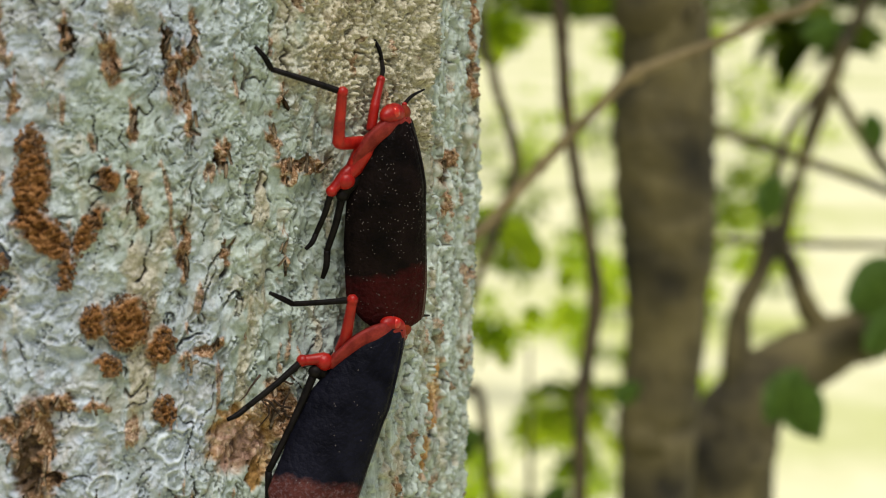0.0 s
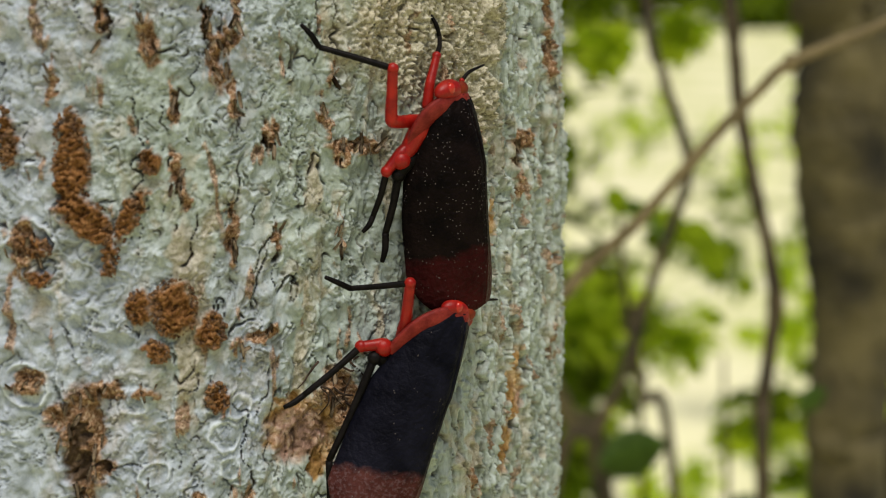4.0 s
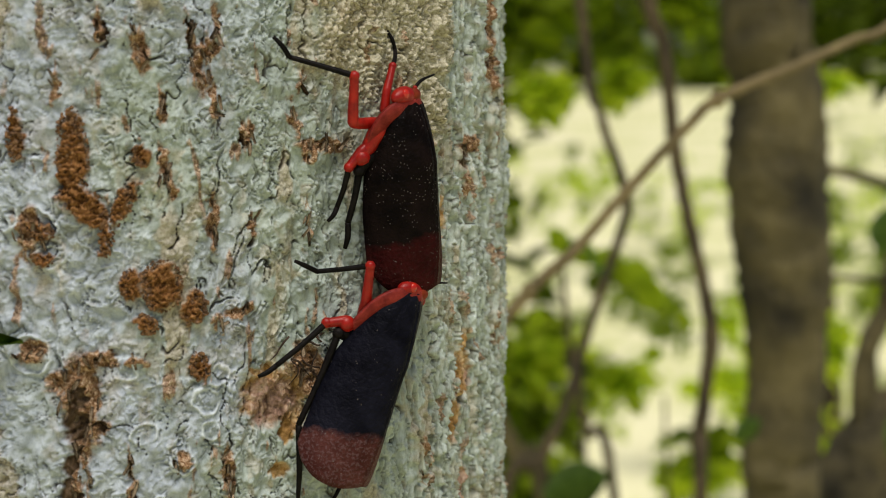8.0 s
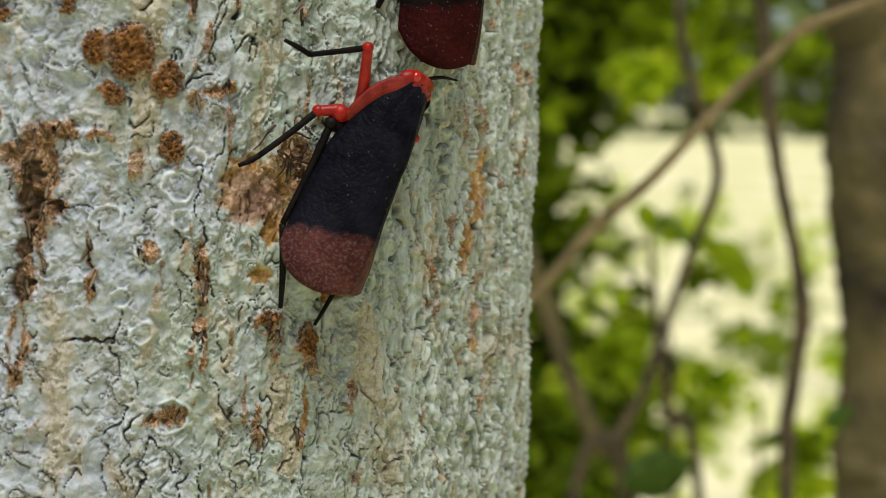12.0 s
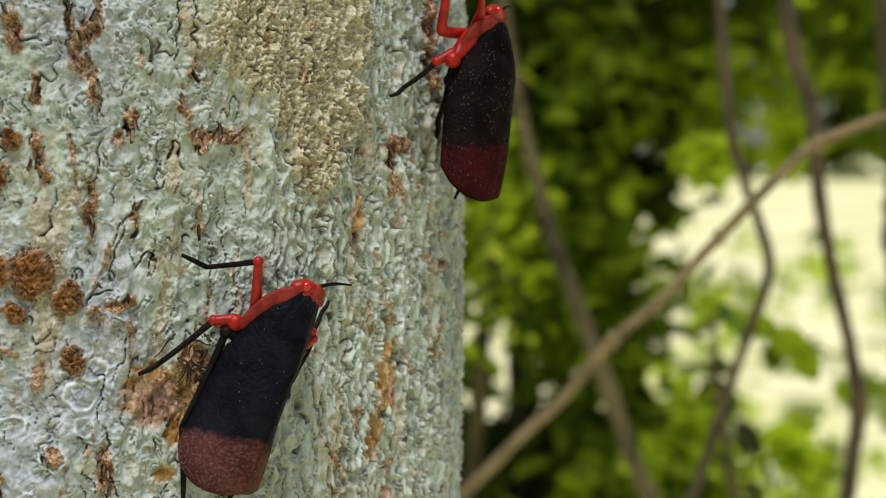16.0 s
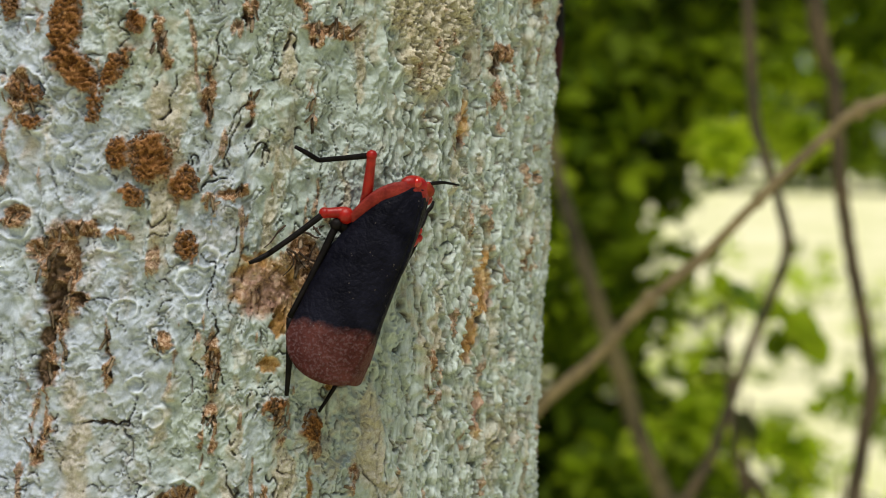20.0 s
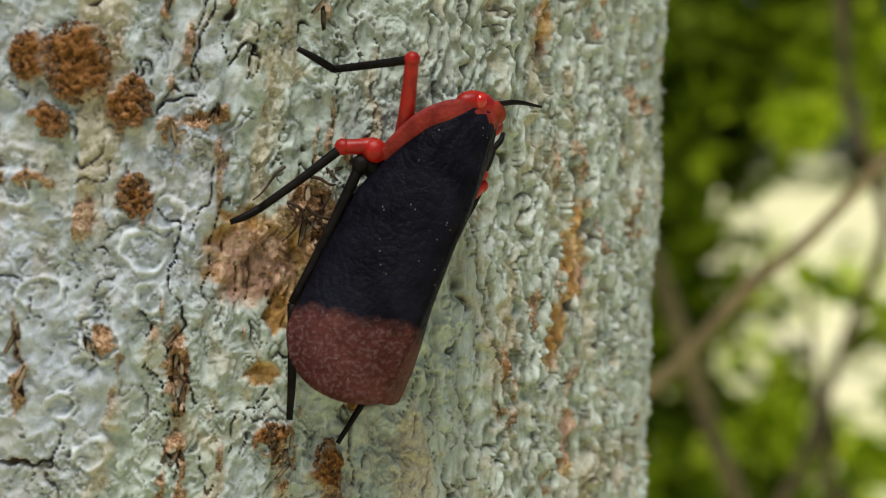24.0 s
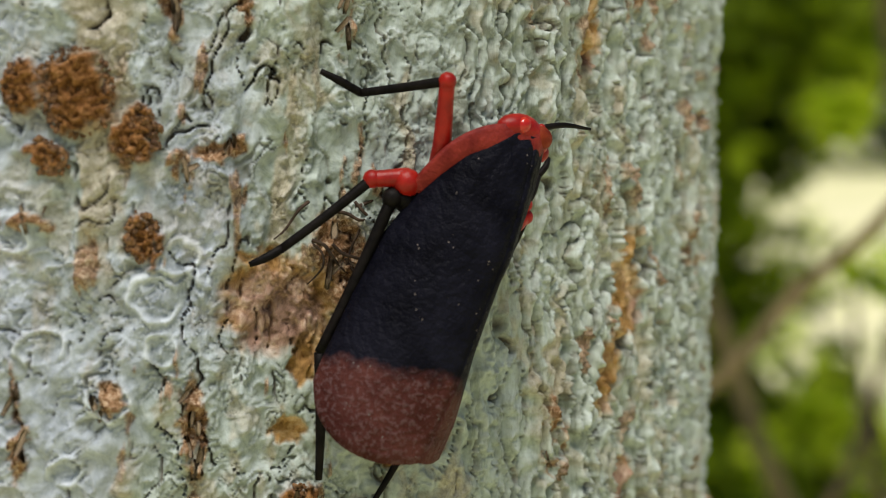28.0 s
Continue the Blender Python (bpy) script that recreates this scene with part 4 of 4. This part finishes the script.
bush("slender brown sapling stem with few leaves", [
    (((0.23, 0.42, 0.0), (0.225, 0.41, 0.6), (0.2155, 0.40, 1.035), (0.2145, 0.40, 1.070), (0.217, 0.40, 1.095), (0.2195, 0.40, 1.116), (0.2165, 0.40, 1.138), (0.209, 0.40, 1.170), (0.2035, 0.40, 1.200),
      (0.200, 0.40, 1.235), (0.190, 0.40, 1.275), (0.17, 0.41, 1.5), (0.14, 0.42, 2.0)),
     (0.006, 0.005, 0.0030, 0.0031, 0.0030, 0.0033, 0.0028, 0.0027, 0.0028, 0.0030, 0.0033, 0.003, 0.0015), M_STEM, 0.12)],
    [([(0.14, 0.42, 1.95, 0.2, 0.16, 0.14, 120)], M_LEAF, 0.05)], "sapling", "sapling")
bush("thin leaning stems in the shade of the shrub", [
    (((0.24, 0.50, 0.0), (0.22, 0.50, 0.6), (0.175, 0.50, 1.01), (0.161, 0.50, 1.045), (0.147, 0.50, 1.076), (0.134, 0.50, 1.113), (0.120, 0.50, 1.151), (0.106, 0.50, 1.193), (0.09, 0.51, 1.28), (0.07, 0.52, 1.5)),
     (0.007, 0.006, 0.0045, 0.0042, 0.0040, 0.0038, 0.0036, 0.0028, 0.0024, 0.001), M_TREE, 0.10),
    (((0.24, 0.51, 0.0), (0.23, 0.50, 0.7), (0.206, 0.50, 1.025), (0.193, 0.50, 1.058), (0.187, 0.50, 1.088), (0.183, 0.50, 1.119), (0.181, 0.50, 1.150)), (0.005, 0.004, 0.0024, 0.0022, 0.0018, 0.0015, 0.0008), M_STEM, 0.10)],
    [([(0.07, 0.52, 1.46, 0.08, 0.06, 0.06, 60)], M_LEAF, 0.03)], "sapling", "sapling")
DARK_TREE = bush("dark brown tree trunk beyond the twigs", [
    (((0.268, 0.44, 0.0), (0.268, 0.44, 0.6), (0.266, 0.44, 1.015), (0.264, 0.44, 1.045), (0.2655, 0.44, 1.068), (0.267, 0.44, 1.090), (0.2665, 0.44, 1.112), (0.2665, 0.44, 1.130), (0.2635, 0.44, 1.160), (0.262, 0.44, 1.185),
      (0.2625, 0.44, 1.205), (0.261, 0.44, 1.230), (0.257, 0.44, 1.255), (0.26, 0.45, 1.5), (0.28, 0.50, 2.1)),
     (0.028, 0.022, 0.0165, 0.0160, 0.0172, 0.0165, 0.0178, 0.0202, 0.0212, 0.0222, 0.0208, 0.0190, 0.0200, 0.018, 0.008), M_TREE, 0.05)],
    # unseen crown overhead, added to cast shade on the foliage behind
    [([(0.24, 0.66, 1.95, 0.34, 0.24, 0.16, 1100)], M_LEAF, 0.06)], "tree", "tree")

def twig_leaf(x, y, z, size, turn, parent=None, mat=None):
    """A single broad leaf on a short shoot."""
    bm = bmesh.new()
    rows = []
    for i in range(11):
        t = i / 10
        w = 0.36 * size * math.sin(math.pi * (0.03 + 0.94 * t)) ** 0.8
        rows.append([bm.verts.new((u * w, -0.15 * size * (1 - abs(u)) - 0.1 * size * t * t, -size * t)) for u in (-1, -0.5, 0, 0.5, 1)])
    fs = [bm.faces.new((a[j], a[j + 1], b[j + 1], b[j])) for a, b in zip(rows, rows[1:]) for j in range(4)]
    bmesh.ops.solidify(bm, geom=fs, thickness=0.0004)
    bmesh.ops.rotate(bm, cent=(0, 0, 0), matrix=Matrix.Rotation(radians(turn), 3, "Y"), verts=bm.verts)
    bmesh.ops.translate(bm, vec=(x, y, z), verts=bm.verts)
    part("leaf", bm, mat or M_BLADE, DARK_TREE if parent is None else parent, "single broad green leaf")


for _x, _z, _size, _turn in ((0.302, 1.166, 0.020, 8), (0.313, 1.078, 0.030, -30), (0.319, 1.082, 0.027, 35), (0.246, 1.078, 0.014, 60)):
    twig_leaf(_x, 0.415, _z, _size, _turn)

part("side_shoot", tube(((0.1755, 0.402, 1.143), (0.176, 0.44, 1.152), (0.178, 0.47, 1.149), (0.184, 0.48, 1.144), (0.192, 0.48, 1.141), (0.206, 0.48, 1.136)), (0.0014, 0.0016, 0.0017, 0.0017, 0.0015, 0.001), 8, 6, 0.08, 5), M_BLADE, SAPLING, "arching green shoot")
for _x, _z, _size, _turn in ((0.172, 1.156, 0.014, -30), (0.180, 1.147, 0.015, -66), (0.190, 1.142, 0.016, -80), (0.202, 1.138, 0.020, -62), (0.213, 1.132, 0.018, -32), (0.232, 1.116, 0.010, -20),
                             (0.197, 1.042, 0.032, 76), (0.240, 1.014, 0.016, 70), (0.214, 1.098, 0.010, -80), (0.168, 1.120, 0.012, 30)):
    twig_leaf(_x, 0.48, _z, _size, _turn, SAPLING, M_BLADE if _z < 1.05 else M_LEAF_SUNLIT)

# shade and sun on these shrubs are painted by the choice of leaf tone
bush("dense shrub, its leaves coloured dark as in shade", [
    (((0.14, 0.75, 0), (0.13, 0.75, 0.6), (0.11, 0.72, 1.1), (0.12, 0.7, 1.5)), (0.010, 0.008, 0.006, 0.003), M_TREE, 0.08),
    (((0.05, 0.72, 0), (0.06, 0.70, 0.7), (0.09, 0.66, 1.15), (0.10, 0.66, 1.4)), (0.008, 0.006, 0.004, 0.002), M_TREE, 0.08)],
    [([(0.098, 0.76, 1.32, 0.138, 0.09, 0.17, 2100), (0.108, 0.76, 1.08, 0.133, 0.09, 0.17, 2700), (0.165, 0.76, 1.205, 0.060, 0.05, 0.055, 560), (0.10, 0.76, 0.86, 0.145, 0.09, 0.17, 2300)], M_LEAF_SHADED, 0.026),
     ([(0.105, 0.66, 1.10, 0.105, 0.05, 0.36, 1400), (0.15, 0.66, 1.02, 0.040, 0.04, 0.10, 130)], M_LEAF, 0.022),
     ([(0.11, 0.62, 1.16, 0.090, 0.04, 0.26, 330), (0.185, 0.62, 1.01, 0.025, 0.04, 0.06, 90)], M_LEAF_SUNLIT, 0.012)])
bush("tall shrub with shade-dark and sunlit leaf tones hanging over the clearing", [
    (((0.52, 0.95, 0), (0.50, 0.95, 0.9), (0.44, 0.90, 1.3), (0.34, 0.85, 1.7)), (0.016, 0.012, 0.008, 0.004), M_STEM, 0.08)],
    [([(0.26, 0.84, 1.44, 0.16, 0.10, 0.16, 900), (0.52, 0.95, 1.44, 0.24, 0.12, 0.18, 800)], M_LEAF_SHADED, 0.030),
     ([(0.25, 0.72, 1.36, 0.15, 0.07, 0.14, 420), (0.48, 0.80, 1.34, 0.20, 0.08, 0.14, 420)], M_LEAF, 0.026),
     ([(0.203, 0.61, 1.220, 0.024, 0.02, 0.027, 260), (0.27, 0.70, 1.32, 0.13, 0.06, 0.11, 330), (0.43, 0.78, 1.27, 0.13, 0.07, 0.06, 520), (0.33, 0.74, 1.215, 0.08, 0.05, 0.025, 130), (0.262, 0.66, 1.225, 0.030, 0.03, 0.030, 130), (0.41, 0.74, 1.22, 0.07, 0.05, 0.03, 160)], M_LEAF_SUNLIT, 0.016)])
bush("low shrub with leaves coloured yellow-green as in sunlight", [
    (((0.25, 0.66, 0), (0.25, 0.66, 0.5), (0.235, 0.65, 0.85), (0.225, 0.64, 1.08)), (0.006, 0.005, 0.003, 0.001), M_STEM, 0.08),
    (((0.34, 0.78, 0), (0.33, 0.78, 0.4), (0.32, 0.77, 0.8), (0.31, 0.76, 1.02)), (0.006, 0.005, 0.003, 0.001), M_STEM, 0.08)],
    [([(0.210, 0.63, 1.045, 0.035, 0.04, 0.065, 260), (0.262, 0.70, 1.06, 0.05, 0.05, 0.05, 70), (0.36, 0.80, 1.03, 0.10, 0.05, 0.06, 120), (0.24, 0.66, 0.95, 0.06, 0.06, 0.07, 240), (0.33, 0.78, 0.97, 0.10, 0.06, 0.05, 260), (0.42, 0.74, 1.05, 0.05, 0.05, 0.07, 260)], M_LEAF_SUNLIT, 0.015),
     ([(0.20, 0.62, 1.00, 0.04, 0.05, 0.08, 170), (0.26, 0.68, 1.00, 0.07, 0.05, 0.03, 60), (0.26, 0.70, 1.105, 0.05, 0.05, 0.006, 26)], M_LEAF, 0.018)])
# dark leaning tree and tangled stems at the far side of the trunk
leaning = bush("dark leaning tree with forked limbs and broad leaves", [
    (((0.335, 0.53, 0.0), (0.336, 0.525, 0.6), (0.337, 0.52, 0.985), (0.338, 0.52, 1.022), (0.350, 0.52, 1.046), (0.374, 0.52, 1.061), (0.398, 0.52, 1.072), (0.42, 0.52, 1.088), (0.52, 0.56, 1.25)),
     (0.034, 0.028, 0.0235, 0.0215, 0.0185, 0.0160, 0.0135, 0.0120, 0.006), M_TREE, 0.06),
    (((0.338, 0.52, 1.040), (0.339, 0.52, 1.084), (0.350, 0.52, 1.109), (0.354, 0.52, 1.123), (0.357, 0.52, 1.128)), (0.0085, 0.0056, 0.0046, 0.0042, 0.003), M_TREE, 0.10),
    (((0.392, 0.52, 1.070), (0.377, 0.52, 1.084), (0.365, 0.52, 1.109), (0.359, 0.52, 1.124), (0.368, 0.52, 1.159), (0.378, 0.52, 1.192), (0.389, 0.52, 1.222), (0.398, 0.52, 1.255), (0.42, 0.54, 1.45)),
     (0.0100, 0.0058, 0.0046, 0.0038, 0.0028, 0.0046, 0.0034, 0.0032, 0.001), M_TREE, 0.10),
    (((0.346, 0.52, 1.100), (0.347, 0.515, 1.125), (0.351, 0.515, 1.147), (0.358, 0.515, 1.176), (0.376, 0.515, 1.199)), (0.0022, 0.0020, 0.0020, 0.0020, 0.002), M_STEM, 0.08),
    (((0.285, 0.53, 1.182), (0.314, 0.525, 1.177), (0.341, 0.52, 1.170), (0.371, 0.52, 1.160), (0.416, 0.52, 1.145), (0.47, 0.53, 1.12)), (0.0016, 0.0024, 0.0026, 0.0026, 0.0024, 0.002), M_TREE, 0.08),
    (((0.30, 0.52, 1.125), (0.33, 0.52, 1.122), (0.364, 0.52, 1.120), (0.418, 0.52, 1.118), (0.48, 0.53, 1.115)), (0.0010, 0.0016, 0.0018, 0.0017, 0.0015), M_STEM, 0.08),
    (((0.380, 0.52, 1.200), (0.391, 0.52, 1.184), (0.404, 0.52, 1.167), (0.416, 0.52, 1.154), (0.45, 0.53, 1.13)), (0.0026, 0.0028, 0.0029, 0.0029, 0.002), M_TREE, 0.08)],
    [([(0.40, 0.56, 1.215, 0.06, 0.03, 0.015, 34)], M_LEAF_SHADED, 0.030)], "tree", "tree")
for _x, _z, _size, _turn in ((0.415, 1.112, 0.040, 62), (0.418, 1.092, 0.034, 50), (0.372, 1.225, 0.022, 80), (0.388, 1.186, 0.018, -20)):
    twig_leaf(_x, 0.495, _z, _size, _turn, leaning)


def hedge():
    rnd = random.Random(9)
    spots = [(rnd.uniform(-18, 62), rnd.uniform(66, 80), rnd.uniform(0.6, 15.0), 4.0, 3.0, 2.6, 260) for _ in range(240)]
    root = tagged(new("woods"), "sunlit green edge of the woods beyond the clearing", "woods", kind="stuff")
    for name, mat, some in (("shaded_foliage", M_LEAF_SHADED, spots[:40]), ("green_foliage", M_LEAF, spots[40:120]), ("sunlit_foliage", M_LEAF_SUNLIT, spots[120:])):
        tagged(leaf_cloud(name, some, mat, root, 5, 0.85), kind="stuff")
    return root


hedge()


def undergrowth():
    """Sparse low plants over the clearing, too many to count."""
    rnd = random.Random(21)
    root = tagged(new("undergrowth"), "sparse low green plants over the sunlit clearing", "undergrowth", kind="stuff")
    for name, mat, n, near, far, c in (("sunlit_leaves", M_LEAF_SUNLIT, 62, 2.2, 14.0, 150), ("green_leaves", M_LEAF, 44, 2.2, 13.0, 130)):
        spots = []
        for _ in range(n):
            y = rnd.uniform(near, far)
            w = rnd.uniform(0.10, 0.22) * (0.6 + y / 10)
            spots.append((rnd.uniform(0.12, 0.52) * y, y, rnd.uniform(0.05, 0.75), w, w, w * rnd.uniform(0.5, 1.3), c))
        tagged(leaf_cloud(name, spots, mat, root, 90 + n, 0.045, "", 30), kind="stuff")
    return root


undergrowth()


def hanging_leaf():
    """A narrow green leaf on a thin stalk that sways in beside the trunk."""
    bm = bmesh.new()
    n = 14
    rows = []
    for i in range(n + 1):
        t = i / n
        w = 0.0042 * math.sin(math.pi * min(1, 0.04 + 0.96 * t) ** 0.8) ** 0.8
        y = 0.045 * t
        rows.append([bm.verts.new((x * w, y, -0.0016 * (1 - x * x) - 0.10 * y * y * 20)) for x in (-1, -0.5, 0, 0.5, 1)])
    fs = [bm.faces.new((a[j], a[j + 1], b[j + 1], b[j])) for a, b in zip(rows, rows[1:]) for j in range(4)]
    bmesh.ops.solidify(bm, geom=fs, thickness=0.0004)
    root = tagged(new("leaf"), "narrow green leaf hanging beside the trunk", "leaf")
    part("blade", bm, M_BLADE, root)
    part("stalk", tube(((0, 0.001, 0), (0, -0.02, 0.002), (0.002, -0.06, 0.012), (0.004, -0.14, 0.05)), (0.0007, 0.0007, 0.0009, 0.0011), 8, 6), M_STEM, root)
    return root


LEAF = hanging_leaf()


def motions():
    rest = on_bark(0.4434, -0.2316, 25.5, 0.0, 12)
    walk(LOWER_FLY, [(0.0, rest), (28.0, rest)])
    # the leaf sways in from beside the trunk and out again
    sway = [(0.0, -9, 0), (5.2, -7, -2), (6.0, -1, 0), (7.2, 0, 0), (8.0, 0.2, -0.6), (9.0, -0.4, 0), (9.5, -0.6, 0), (10.0, -7, 1), (12.0, -11, 2), (28.0, -11, 2)]
    walk(LEAF, [(t, pose(-0.0660 + dx / 1000, -0.0590, Z0 - 0.0005 + dz / 1000, 0, 62, -90 + dz)) for t, dx, dz in sway])
    # seconds, angle, height, heading, roll, pitch, lift in mm
    up = [(0.0, 0.568, 0.256, 1.9, 10, 0, 0), (11.5, 0.568, 0.256, 1.9, 10, 0, 0), (12.0, 0.68, 0.29, 12, 8, 0, 0.6), (12.6, 0.86, 0.36, 18, 6, 2, 1.8), (13.2, 1.03, 0.402, 17, 3, 2, 3.4),
          (13.5, 1.08, 0.412, 16, 2, 2, 3.8), (14.0, 1.125, 0.443, 16, 2, 2, 3.9), (15.0, 1.135, 0.459, 13.5, 2, 2, 3.6), (16.0, 1.138, 0.457, 15, 2, 2, 4.0), (17.0, 1.141, 0.449, 15.5, 2, 2, 4.0),
          (18.0, 1.137, 0.443, 15.7, 2, 2, 4.0), (18.5, 1.22, 0.447, 16, 2, 2, 5.0), (19.0, 1.25, 0.468, 15, 2, 2, 4.2), (19.5, 1.66, 0.513, 12, 2, 2, 2.6), (20.0, 2.02, 0.575, 9, 0, 1, 1.0),
          (20.5, 2.25, 0.61, 6, 0, 0, 0), (21.2, 2.5, 0.63, 4, 0, 0, 0), (28.0, 2.55, 0.64, 4, 0, 0, 0)]
    walk(UPPER_FLY, [(t, on_bark(a, z, h, l / 1000, r, p)) for t, a, z, h, r, p, l in up])
    # its legs step in turn while it walks, and settle in another stance
    stance = {0: (8, -24, 14), 1: (48, 36, 108), 2: (27, 10, 9), 4: (8, -9, 44)}
    for i, ob in enumerate(UPPER_LEGS):
        x, y, z = ob.location
        side, beat, set_to = (-1 if i % 2 == 0 else 1), (i // 2 + i) % 2, stance.get(i, (0, 0, 0))
        rows = [(0.0, 0, 0)]
        for t0, t1, f0, f1 in ((11.5, 13.5, 0, 1), (18.0, 20.6, 1, 1)):
            n = int((t1 - t0) / 0.25)
            rows += [(t0, 0, f0)] + [(t0 + (k + 1) * 0.25, side * (8 if (k + beat) % 2 else -8), f0 + (f1 - f0) * (k + 1) / n) for k in range(n - 1)] + [(t1, 0, f1)]
        rows.append((28.0, 0, 1))
        walk(ob, [(t, pose(x, y, z, set_to[0] * f, set_to[1] * f, set_to[2] * f + swing)) for t, swing, f in rows])


motions()
